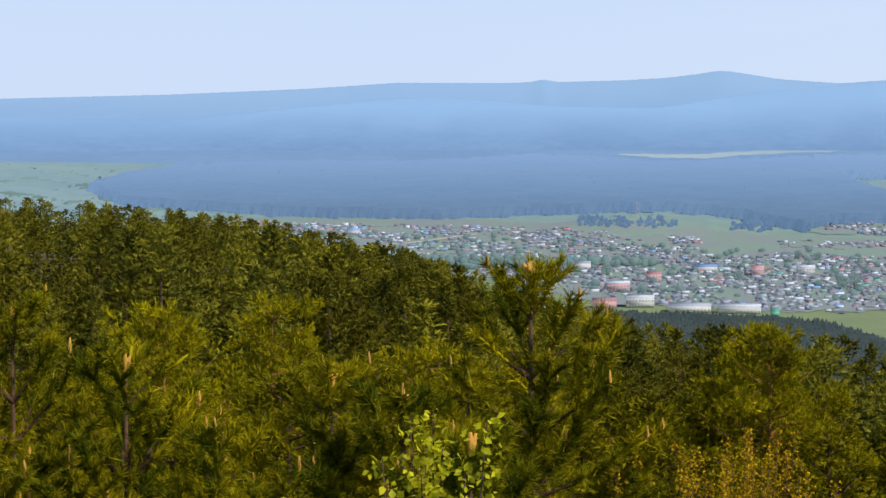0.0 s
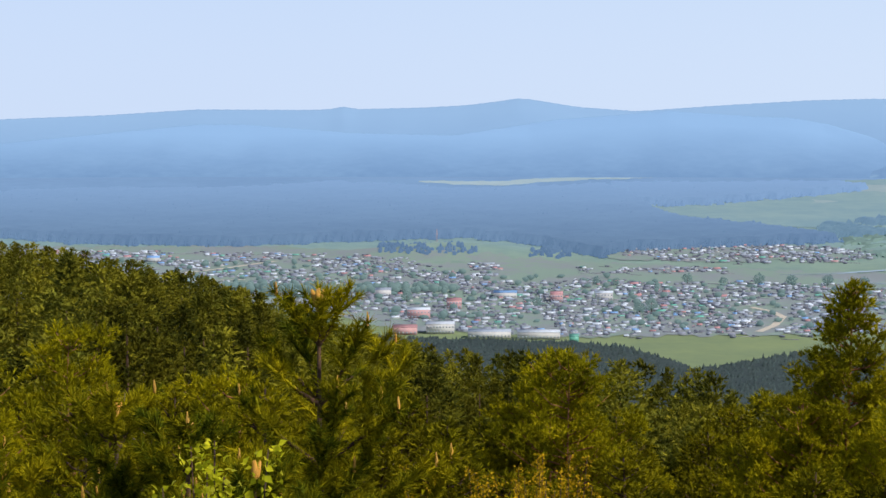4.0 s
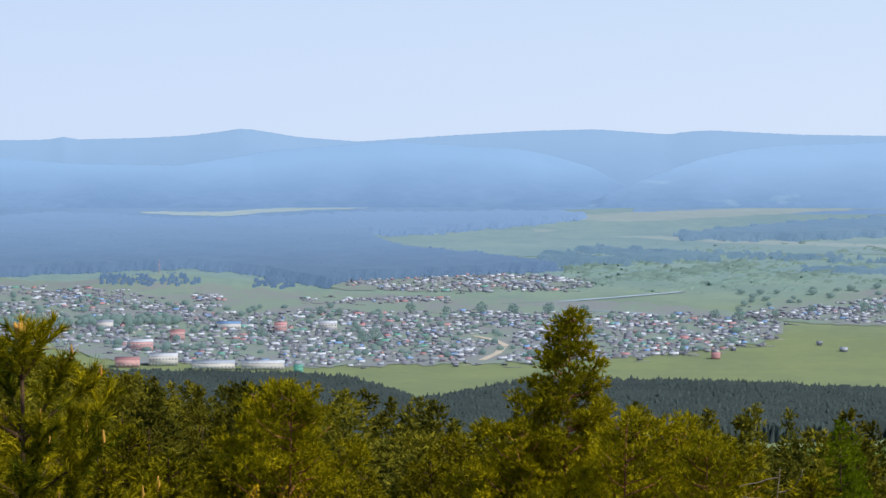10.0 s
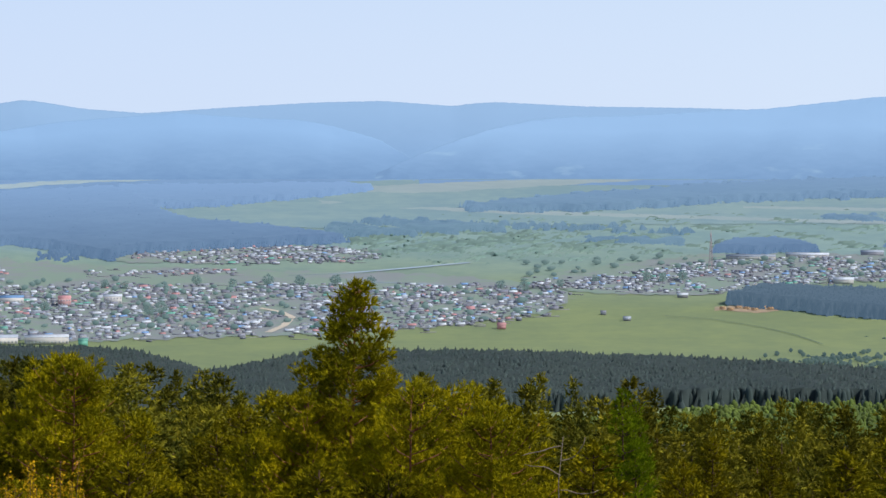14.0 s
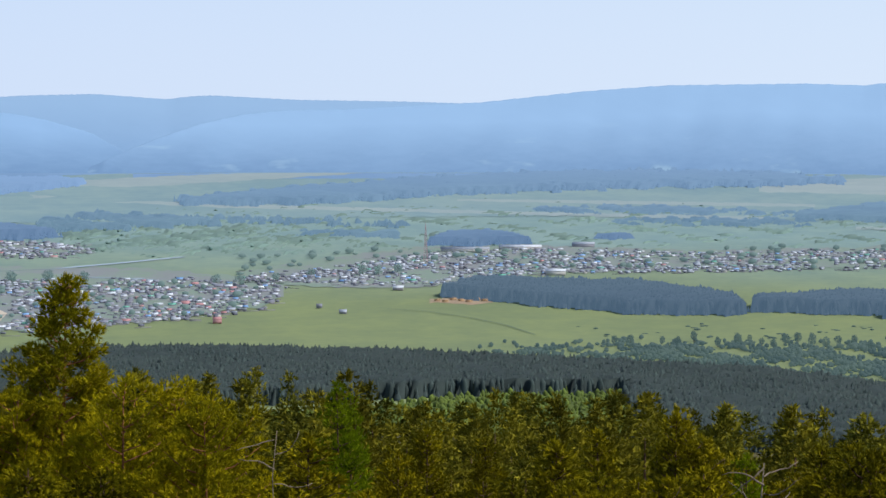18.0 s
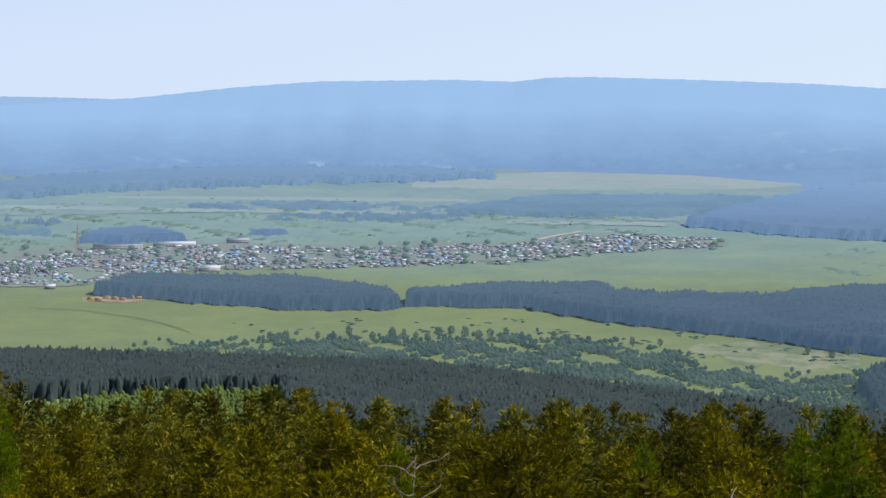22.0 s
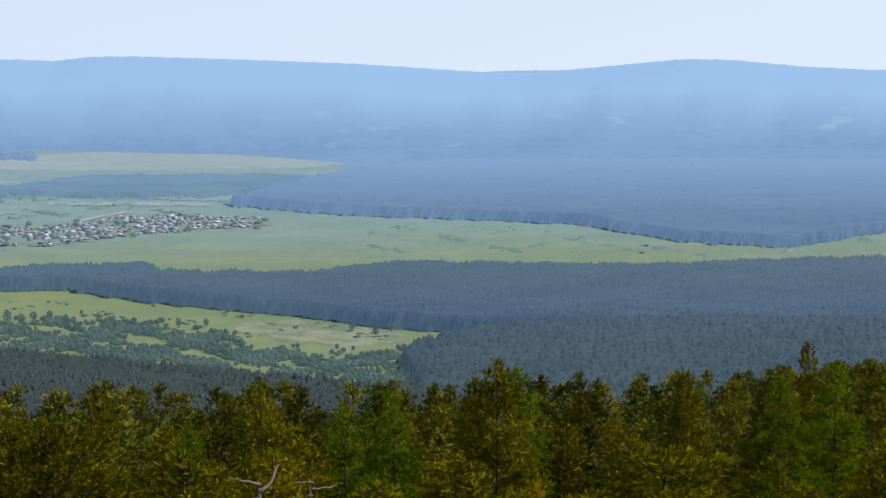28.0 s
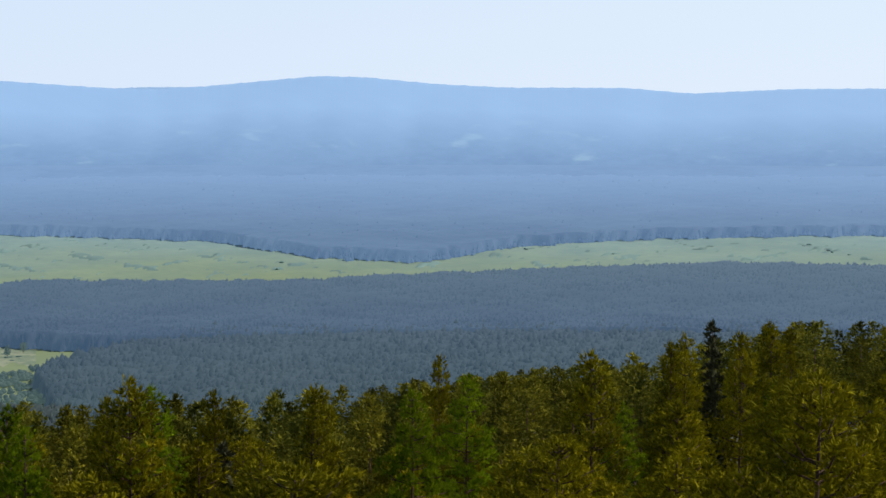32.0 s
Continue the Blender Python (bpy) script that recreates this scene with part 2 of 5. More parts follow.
# ---- mesh helpers ----


def mesh_np(name, verts, tris, material, smooth=False):
    """A triangle mesh from arrays."""
    verts, tris = np.asarray(verts, np.float32), np.asarray(tris, np.int32)
    me = bpy.data.meshes.new(name)
    me.vertices.add(len(verts))
    me.vertices.foreach_set("co", verts.ravel())
    me.loops.add(3 * len(tris))
    me.loops.foreach_set("vertex_index", tris.ravel())
    me.polygons.add(len(tris))
    me.polygons.foreach_set("loop_start", np.arange(0, 3 * len(tris), 3, dtype=np.int32))
    me.update(calc_edges=True)
    me.materials.append(material)
    if smooth:
        me.polygons.foreach_set("use_smooth", np.ones(len(tris), bool))
    return me


def part(name, me, parent, label=""):
    ob = new(name, me)
    ob.parent = parent
    return tagged(ob, label)


def merged(pieces):
    """Joins (verts, tris) pairs."""
    vs, ts, k = [], [], 0
    for v, t in pieces:
        vs.append(v)
        ts.append(np.asarray(t) + k)
        k += len(v)
    return np.concatenate(vs), np.concatenate(ts)


def spread(v, t, mats):
    """Copies of one (verts, tris) by rows of x, y, z, turn, width, height."""
    c, s = np.cos(mats[:, 3])[:, None], np.sin(mats[:, 3])[:, None]
    w, h = mats[:, 4][:, None], mats[:, 5][:, None]
    x = (v[None, :, 0] * c - v[None, :, 1] * s) * w + mats[:, 0][:, None]
    y = (v[None, :, 0] * s + v[None, :, 1] * c) * w + mats[:, 1][:, None]
    z = v[None, :, 2] * h + mats[:, 2][:, None]
    vv = np.stack([x, y, z], 2).reshape(-1, 3)
    tt = (t[None] + (np.arange(len(mats)) * len(v))[:, None, None]).reshape(-1, 3)
    return vv, tt


def tube(points, radii, sides=6):
    """A tapering limb along points."""
    vs, ts = [], []
    n = len(points)
    for i, (p, r) in enumerate(zip(points, (float(q) for q in radii))):
        p = Vector(p)
        d = (Vector(points[min(i + 1, n - 1)]) - Vector(points[max(i - 1, 0)])).normalized()
        u = d.orthogonal().normalized()
        w = d.cross(u)
        for k in range(sides):
            a = 2 * math.pi * k / sides
            vs.append(p + r * (math.cos(a) * u + math.sin(a) * w))
    for i in range(n - 1):
        for k in range(sides):
            a, b = i * sides + k, i * sides + (k + 1) % sides
            ts += [(a, b, a + sides), (b, b + sides, a + sides)]
    for k in range(1, sides - 1):
        ts.append(((n - 1) * sides, (n - 1) * sides + k, (n - 1) * sides + k + 1))
    return np.array(vs), np.array(ts)


# ---- the lie of the land: distance and height from the viewpoint ----
DEP = np.array([(0.9, 4330), (1.4, 4050), (2.0, 3700), (3.0, 3150), (4.0, 2700), (5.5, 2200), (6.5, 1860), (7.4, 1610), (8.2, 1445), (9.2, 1275), (10.5, 1105)])
NEAR = np.array([(0, -1.6), (3, -2.2), (6, -4.2), (20, -11), (40, -17), (70, -23), (110, -26.5), (150, -34), (200, -53), (250, -70), (400, -112), (800, -170)])
HILL_D = np.concatenate([NEAR[:, 0], DEP[::-1, 1], [4900]])
HILL_Z = np.minimum(np.concatenate([NEAR[:, 1], (-DEP[:, 1] * np.tan(np.radians(DEP[:, 0])))[::-1], [-99]]), np.where(HILL_D > 4060, -99.0, 0.0))
SHOULDER = np.array([(-60, 0), (-30, 10), (-16, 9), (-6, 5), (0, 2), (12, 0), (22, -1), (30, -2.5), (36, -2), (45, 0), (49, 2), (53, 3), (56, 7), (60, 10), (80, 10), (110, 0)])
SPUR = np.array([(-60, 20), (-30, 66), (-16, 68), (-10, 62), (-6, 55), (-3, 46), (-0.5, 34), (2, 16), (4, 0), (46, 0), (48.5, 38), (53, 40), (55.5, 20), (57, 0), (110, 0)])


def dist(dep):
    return np.interp(dep, DEP[:, 0], DEP[:, 1])


def wave(x, y, s, seed=0.0):
    """Cheap smooth unevenness, about -1 to 1."""
    return (np.sin(x / s + 1.3 + seed) * np.cos(y / s * 1.13 + seed * 2) + 0.6 * np.sin(x / s * 2.3 + y / s * 1.7 + seed * 3) + 0.4 * np.cos(x / s * 4.1 - y / s * 3.3 + seed)) / 2


def land(az, d):
    az, d = np.asarray(az, float), np.asarray(d, float)
    z = np.interp(d, HILL_D, HILL_Z)
    hump = np.interp(d, (40, 90, 160, 230), (0, 0.8, 1, 0))
    z = z + np.interp(az, SPUR[:, 0], SPUR[:, 1]) * np.interp(d, (110, 300, 420, 900), (0, 1, 1, 0))
    z = z + np.interp(az, SHOULDER[:, 0], SHOULDER[:, 1]) * hump
    # the bare knoll with the mast behind the town
    z = z + 17 * np.exp(-((az - 0.2) / 2.2) ** 2 - ((d - 2975) / 65) ** 2)
    return z


def xyz(az, d, lift=0.0):
    a = np.radians(az)
    return np.stack([d * np.sin(a), d * np.cos(a), land(az, d) + lift], -1)


def grid_mesh(name, pts, material, smooth=True):
    """pts: rows x columns x 3."""
    r, c = pts.shape[:2]
    i = np.arange(r * c).reshape(r, c)
    q = np.stack([i[:-1, :-1], i[:-1, 1:], i[1:, 1:], i[1:, :-1]], -1).reshape(-1, 4)
    return mesh_np(name, pts.reshape(-1, 3), np.concatenate([q[:, (0, 1, 2)], q[:, (0, 2, 3)]]), material, smooth)


# ---- ground ----
azs = np.concatenate([np.arange(-180, -24, 4.0), np.arange(-24, 68, 0.4), np.arange(68, 180.1, 4.0)])
ds = np.concatenate([np.arange(0.05, 40, 2.0), np.geomspace(40, 1500, 40), np.arange(1550, 4900, 50.0)])
A, D = np.meshgrid(azs, ds)
pts = xyz(A, D)
near_rough = np.clip(D / 30, 0, 1) * np.clip((1500 - D) / 1200, 0, 1)
pts[..., 2] += wave(pts[..., 0], pts[..., 1], 9.0) * 0.5 * near_rough
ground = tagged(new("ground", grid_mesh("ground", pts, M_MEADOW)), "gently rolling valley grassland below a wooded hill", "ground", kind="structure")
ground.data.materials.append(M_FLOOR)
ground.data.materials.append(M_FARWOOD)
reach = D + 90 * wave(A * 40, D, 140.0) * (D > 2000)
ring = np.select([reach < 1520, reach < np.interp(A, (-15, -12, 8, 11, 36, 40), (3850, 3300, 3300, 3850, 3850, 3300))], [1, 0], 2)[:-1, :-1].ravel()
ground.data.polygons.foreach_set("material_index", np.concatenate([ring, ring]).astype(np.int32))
# Share of painted haze per point, rising with distance from the viewpoint.
haze_share = ground.data.attributes.new("haze_share", "FLOAT", "POINT")
haze_share.data.foreach_set("value", np.clip((reach - 2450) / 700, 0, 1).ravel().astype(np.float32))


def strip(name, rows, material, label, category, lift=0.4, step=0.1, cross=6, ragged=0.02, kind="structure"):
    """Land cover draped on the ground: rows of azimuth, near and far depression."""
    rows = np.array(rows, float)
    az = np.arange(rows[0, 0], rows[-1, 0] + step / 2, step)
    lo, hi = np.interp(az, rows[:, 0], rows[:, 1]), np.interp(az, rows[:, 0], rows[:, 2])
    lo = lo + ragged * wave(az * 100, az * 0, 22.0, rows[0, 1])
    hi = hi + ragged * wave(az * 100, az * 0, 17.0, rows[0, 2] + 2)
    g = np.linspace(0, 1, cross)[:, None]
    dep = lo[None] * (1 - g) + hi[None] * g
    ob = new(name, grid_mesh(name, xyz(az[None] + 0 * dep, dist(dep), lift), material))
    return tagged(ob, label, category, kind=kind)


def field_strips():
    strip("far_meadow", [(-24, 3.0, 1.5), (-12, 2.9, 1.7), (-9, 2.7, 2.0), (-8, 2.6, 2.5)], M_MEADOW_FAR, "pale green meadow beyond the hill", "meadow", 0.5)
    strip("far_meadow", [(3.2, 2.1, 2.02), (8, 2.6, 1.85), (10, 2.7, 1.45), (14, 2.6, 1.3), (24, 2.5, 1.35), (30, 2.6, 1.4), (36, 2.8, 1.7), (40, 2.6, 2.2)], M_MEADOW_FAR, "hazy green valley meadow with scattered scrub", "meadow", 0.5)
    strip("field", [(-0.6, 1.53, 1.48), (1.3, 1.62, 1.5), (3.3, 1.47, 1.36), (5.3, 1.40, 1.37)], M_FIELD_HAZED_FAR, "pale field among far woods", "field", 0.64)
    strip("field", [(9.8, 1.72, 1.62), (12, 1.75, 1.5), (15.4, 1.55, 1.36), (17.6, 1.40, 1.35)], M_FIELD_HAZED, "pale fallow field", "field", 0.64)
    strip("field", [(27.6, 1.86, 1.70), (29.9, 1.9, 1.52), (31.3, 1.92, 1.46), (34.7, 1.94, 1.55), (37.4, 1.82, 1.76)], M_FIELD_HAZED, "broad pale fallow field", "field", 0.64)
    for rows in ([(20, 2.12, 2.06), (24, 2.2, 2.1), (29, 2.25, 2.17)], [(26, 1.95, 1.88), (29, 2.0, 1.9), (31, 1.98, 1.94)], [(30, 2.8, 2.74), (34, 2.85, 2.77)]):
        strip("field", rows, M_FIELD_HAZED, "narrow pale strip of hay meadow", "field", 0.64)
    strip("field", [(8.8, 1.98, 1.90), (14, 2.3, 2.2), (22, 2.5, 2.42), (28, 2.62, 2.52)], M_FIELD_HAZED, "thin pale strip of mown grass", "field", 0.64)


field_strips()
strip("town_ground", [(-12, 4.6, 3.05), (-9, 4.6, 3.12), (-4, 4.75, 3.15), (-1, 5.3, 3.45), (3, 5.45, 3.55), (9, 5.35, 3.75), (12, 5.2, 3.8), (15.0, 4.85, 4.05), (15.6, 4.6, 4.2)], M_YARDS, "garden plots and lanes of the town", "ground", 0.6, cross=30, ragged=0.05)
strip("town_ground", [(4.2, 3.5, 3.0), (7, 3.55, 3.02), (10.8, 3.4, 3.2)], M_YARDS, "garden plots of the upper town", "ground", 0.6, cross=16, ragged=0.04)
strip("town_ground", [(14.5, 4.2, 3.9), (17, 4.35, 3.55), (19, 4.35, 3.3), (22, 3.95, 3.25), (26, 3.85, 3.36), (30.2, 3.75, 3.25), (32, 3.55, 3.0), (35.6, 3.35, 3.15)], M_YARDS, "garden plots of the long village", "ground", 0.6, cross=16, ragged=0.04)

# ---- river and dirt roads ----


LANES = []


def ribbon(name, pts, width, material, label, category, lift=0.9):
    """A band of even width along points of azimuth and depression."""
    p = np.array(pts, float)
    s = np.linspace(0, len(p) - 1, 12 * (len(p) - 1) + 1)
    az, d = np.interp(s, range(len(p)), p[:, 0]), dist(np.interp(s, range(len(p)), p[:, 1]))
    c = xyz(az, d, lift)
    LANES.append(c)
    t = np.gradient(c[:, :2], axis=0)
    t /= np.linalg.norm(t, axis=1)[:, None] + 1e-9
    nrm = np.stack([-t[:, 1], t[:, 0], 0 * t[:, 0]], 1)
    g = np.stack([c + nrm * width / 2, c, c - nrm * width / 2])
    return tagged(new(name, grid_mesh(name, g, material)), label, category, kind="structure")


ribbon("river", [(8.5, 3.84), (9.9, 3.80), (11.5, 3.68), (13.1, 3.54)], 13, M_WATER, "silvery shallow river winding through meadow", "river", 0.7)
ribbon("river", [(10.0, 3.97), (11.0, 4.01), (11.8, 4.04), (12.5, 4.11)], 16, M_WATER, "silvery bend of the river", "river", 0.75)
ribbon("dirt_road", [(7.8, 4.72), (8.3, 4.82), (8.6, 4.95), (8.4, 5.15), (8.0, 5.3)], 8, M_ROAD, "pale winding dirt road between houses", "road", 1.0)
ribbon("dirt_road", [(-4.2, 3.55), (-5.5, 3.72), (-6.9, 3.86), (-7.0, 3.98), (-6.2, 4.0), (-5.0, 3.98)], 8, M_ROAD, "pale dirt road with a sharp bend", "road", 1.0)
ribbon("dirt_road", [(30.8, 3.2), (31.3, 3.08), (31.9, 2.97)], 9, M_ROAD, "pale gravel road leaving the village", "road", 1.0)
ribbon("dirt_road", [(18.0, 4.9), (19.2, 4.97), (20.3, 5.12), (21.2, 5.28), (22, 5.5)], 1.5, M_SCRUB, "dark track across the meadow", "track", 1.0)

# ---- far ridges ----


def folds(az, g, seed):
    """Broad spurs and hollows of a slope, about -1 to 1."""
    a = az + 0.9 * np.sin(az * 0.31 + seed) + 1.6 * g * math.sin(seed * 5 + 1)
    return 0.55 * np.sin(a * 0.8 + seed + 1.4 * g) + 0.3 * np.sin(a * 1.9 + seed * 2 - 2.2 * g) + 0.15 * np.sin(a * 4.1 + seed * 3 + 3.1 * g)


def ridge(name, crest, d_base, d_crest, material, label, seed, rough=0.012, spur=6.0):
    crest = np.array(crest, float)
    az = np.arange(crest[0, 0], crest[-1, 0], 0.07)
    el = np.interp(az, crest[:, 0], crest[:, 1])
    k = np.hanning(9)
    el = np.convolve(np.pad(el, 4, mode="edge"), k / k.sum(), "valid")
    fringe = d_crest * np.radians(rough * wave(az * 100, az * 0, 9.0, seed) + rough * 0.5 * wave(az * 100, az * 0, 2.1, seed + 1))
    z0 = land(az, np.full_like(az, d_base)) - 6
    rise = d_crest * np.tan(np.radians(el)) - z0
    far = d_base + (d_crest - d_base) * np.clip(rise / (0.8 * rise.max()), 0.12, 1.0)
    zc = far * np.tan(np.radians(el))
    rows = []
    for g in np.linspace(0, 1, 34):
        d = d_base + (far - d_base) * g
        z = z0 + (zc - z0) * (g ** 0.9) + fringe * g ** 12
        tall = np.clip((zc - z0) / 90, 0, 1)
        z = z + math.sin(math.pi * min(g * 1.08, 1.0)) * spur * tall * folds(az, g, seed)
        z = z + (1 - g ** 6) * min(g * 8, 1) * 0.7 * tall * wave(az * 80, d, 33.0, seed)
        rows.append(np.stack([d * np.sin(np.radians(az)), d * np.cos(np.radians(az)), z], -1))
    back = rows[-1].copy()
    back *= 1.012
    back[:, 2] = zc - 60
    rows.append(back)
    return tagged(new(name, grid_mesh(name, np.array(rows), material)), label, "mountain ridge", kind="structure")


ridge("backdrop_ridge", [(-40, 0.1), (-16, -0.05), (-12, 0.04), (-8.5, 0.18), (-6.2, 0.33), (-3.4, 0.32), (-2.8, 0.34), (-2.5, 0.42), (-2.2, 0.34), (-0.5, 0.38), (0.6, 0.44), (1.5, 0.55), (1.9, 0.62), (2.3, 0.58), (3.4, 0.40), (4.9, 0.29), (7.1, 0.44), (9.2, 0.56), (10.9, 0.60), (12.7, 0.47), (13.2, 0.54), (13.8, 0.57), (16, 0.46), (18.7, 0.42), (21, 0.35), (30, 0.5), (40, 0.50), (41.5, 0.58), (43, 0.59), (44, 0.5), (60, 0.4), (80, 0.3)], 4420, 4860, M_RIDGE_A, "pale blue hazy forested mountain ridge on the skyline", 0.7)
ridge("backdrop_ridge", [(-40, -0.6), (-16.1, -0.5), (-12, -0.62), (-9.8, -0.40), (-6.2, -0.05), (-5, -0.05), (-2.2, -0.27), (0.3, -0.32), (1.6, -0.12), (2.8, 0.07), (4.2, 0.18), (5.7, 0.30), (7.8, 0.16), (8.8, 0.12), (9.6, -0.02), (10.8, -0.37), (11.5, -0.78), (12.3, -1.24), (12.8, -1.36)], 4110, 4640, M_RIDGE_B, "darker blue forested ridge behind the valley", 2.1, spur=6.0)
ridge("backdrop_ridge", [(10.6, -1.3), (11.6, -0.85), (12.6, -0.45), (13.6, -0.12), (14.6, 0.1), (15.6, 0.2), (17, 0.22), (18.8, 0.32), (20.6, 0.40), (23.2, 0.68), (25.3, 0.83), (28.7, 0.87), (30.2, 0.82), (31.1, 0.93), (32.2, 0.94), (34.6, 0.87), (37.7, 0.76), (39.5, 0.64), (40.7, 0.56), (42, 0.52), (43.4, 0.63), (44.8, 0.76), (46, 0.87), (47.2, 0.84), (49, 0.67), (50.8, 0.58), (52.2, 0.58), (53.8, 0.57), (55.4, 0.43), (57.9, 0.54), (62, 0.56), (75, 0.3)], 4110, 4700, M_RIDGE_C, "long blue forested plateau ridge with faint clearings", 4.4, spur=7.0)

# ---- forests of the valley: many small trees, joined ----


def conifer_blob(tiers, sides, seed):
    """A small far tree: ragged stacked skirts."""
    rng = np.random.default_rng(seed)
    vs, ts = [], []
    for i in range(tiers):
        z0, z1 = 0.12 + 0.72 * i / tiers, 0.12 + 0.72 * (i + 1) / tiers + 0.16
        r = 0.5 * (1 - 0.62 * i / max(tiers - 1, 1)) if tiers > 1 else 0.5
        b = len(vs)
        for k in range(sides):
            a = 2 * math.pi * (k + rng.uniform(-0.3, 0.3)) / sides
            rr = r * rng.uniform(0.75, 1.15)
            vs.append((rr * math.cos(a), rr * math.sin(a), z0 + rng.uniform(-0.04, 0.04)))
        vs.append((rng.uniform(-0.05, 0.05), rng.uniform(-0.05, 0.05), min(z1, 1.0)))
        ts += [(b + k, b + (k + 1) % sides, b + sides) for k in range(sides)]
    return np.array(vs), np.array(ts)


def dome_blob(seed, sides=5):
    """A far pine crown seen from above: a blunt, uneven cone."""
    rng = np.random.default_rng(seed)
    vs = []
    for r, z in ((0.5, -0.02), (0.33, 0.70)):
        for k in range(sides):
            a = 2 * math.pi * (k + rng.uniform(-0.3, 0.3)) / sides
            q = r * rng.uniform(0.75, 1.2)
            vs.append((q * math.cos(a), q * math.sin(a), z + rng.uniform(-0.06, 0.06)))
    vs.append((rng.uniform(-0.08, 0.08), rng.uniform(-0.08, 0.08), 1.0))
    ts = []
    for k in range(sides):
        b = (k + 1) % sides
        ts += [(k, b, sides + k), (b, sides + b, sides + k), (sides + k, sides + b, 2 * sides)]
    return np.array(vs), np.array(ts)


def round_blob(seed):
    """A small far broadleaf tree: a lumpy crown on a short stem."""
    rng = np.random.default_rng(seed)
    bm = bmesh.new()
    bmesh.ops.create_icosphere(bm, subdivisions=1, radius=0.5)
    for v in bm.verts:
        v.co *= rng.uniform(0.8, 1.15)
        v.co.z = v.co.z * 0.9 + 0.55
    bmesh.ops.triangulate(bm, faces=bm.faces)
    bm.verts.ensure_lookup_table()
    vs, ts = np.array([v.co[:] for v in bm.verts]), np.array([[v.index for v in f.verts] for f in bm.faces])
    bm.free()
    st = np.array([(0.06, 0, 0), (-0.03, 0.05, 0), (-0.03, -0.05, 0), (0, 0, 0.5)])
    return merged([(vs, ts), (st, np.array([(0, 1, 3), (1, 2, 3), (2, 0, 3)]))])


def edges(rows, az):
    rows = np.array(rows, float)
    return np.interp(az, rows[:, 0], rows[:, 1]), np.interp(az, rows[:, 0], rows[:, 2])


def inside(rows, az, d, height, seed, ragged, clump=None):
    """Which places lie in a strip whose far edge is where the crowns' tops show."""
    lo, hi = edges(rows, az)
    dep = np.degrees(np.arctan2(-land(az, d), d))
    wob = ragged * (wave(az * 100, d, 23.0, seed) + 0.6 * wave(az * 100, d, 7.0, seed + 2))
    patch = True if clump is None else wave(az * 70, d, 38.0, seed) + 0.5 * wave(az * 70, d, 11.0, seed + 1) > clump
    return patch & (dep < lo + wob) & (dep > hi + np.degrees(height / d) + wob) & (az > rows[0][0]) & (az < rows[-1][0])


def in_strip(rows, across, along, height, seed, ragged, clump=None):
    """Jittered places in a strip."""
    rng = np.random.default_rng(seed)
    r = np.array(rows, float)
    out = []
    d, end = float(dist(r[:, 1].max() + 0.3)), float(dist(r[:, 2].min() - 0.3))
    while d < end:
        step = math.degrees(across / d)
        az = np.arange(r[0, 0], r[-1, 0], step)
        az = az + rng.uniform(-0.48, 0.48, len(az)) * step
        dd = d + rng.uniform(-0.5, 0.5, len(az)) * along
        k = inside(rows, az, dd, height, seed, ragged, clump)
        out.append(np.stack([az[k], dd[k]], 1))
        d += along
    return np.concatenate(out)


def canopy(rows, across, along, height, share, seed, ragged, lumpy, clump=None):
    """The closed roof of crowns: an uneven sheet over the strip that falls to the ground at its edges."""
    r = np.random.default_rng(seed + 9)
    q = np.array(rows, float)
    d = np.arange(float(dist(q[:, 1].max() + 0.3)), float(dist(q[:, 2].min() - 0.3)) + along, along)
    az = np.arange(q[0, 0] - 0.2, q[-1, 0] + 0.2, math.degrees(across / d.mean()))
    A, D = np.meshgrid(az, d)
    A = A + r.uniform(-0.35, 0.35, A.shape) * math.degrees(across / d.mean())
    D = D + r.uniform(-0.2, 0.2, D.shape) * along
    k = inside(rows, A, D, height, seed, ragged, clump)
    foot = ~k & np.vstack([k[1:], np.zeros((1, len(az)), bool)])
    D = np.where(foot, D + along * 0.75, D)
    lift = height * (share + r.normal(0, lumpy, A.shape) + 0.06 * wave(A * 40, D, 40.0, seed + 3) + 0.05 * wave(A * 40, D, 13.0, seed))
    pts = xyz(A, D)
    pts[..., 2] += np.where(k, lift, -1.5)
    i = np.arange(A.size).reshape(A.shape)
    f = np.stack([i[:-1, :-1], i[:-1, 1:], i[1:, 1:], i[1:, :-1]], -1).reshape(-1, 4)
    kk = k.ravel()
    f = f[kk[f].any(1)]
    front = k & ~np.vstack([np.zeros((1, len(az)), bool), k[:-1]])
    return pts.reshape(-1, 3), np.concatenate([f[:, (0, 1, 2)], f[:, (0, 2, 3)]]), np.stack([A[front], D[front]], 1)


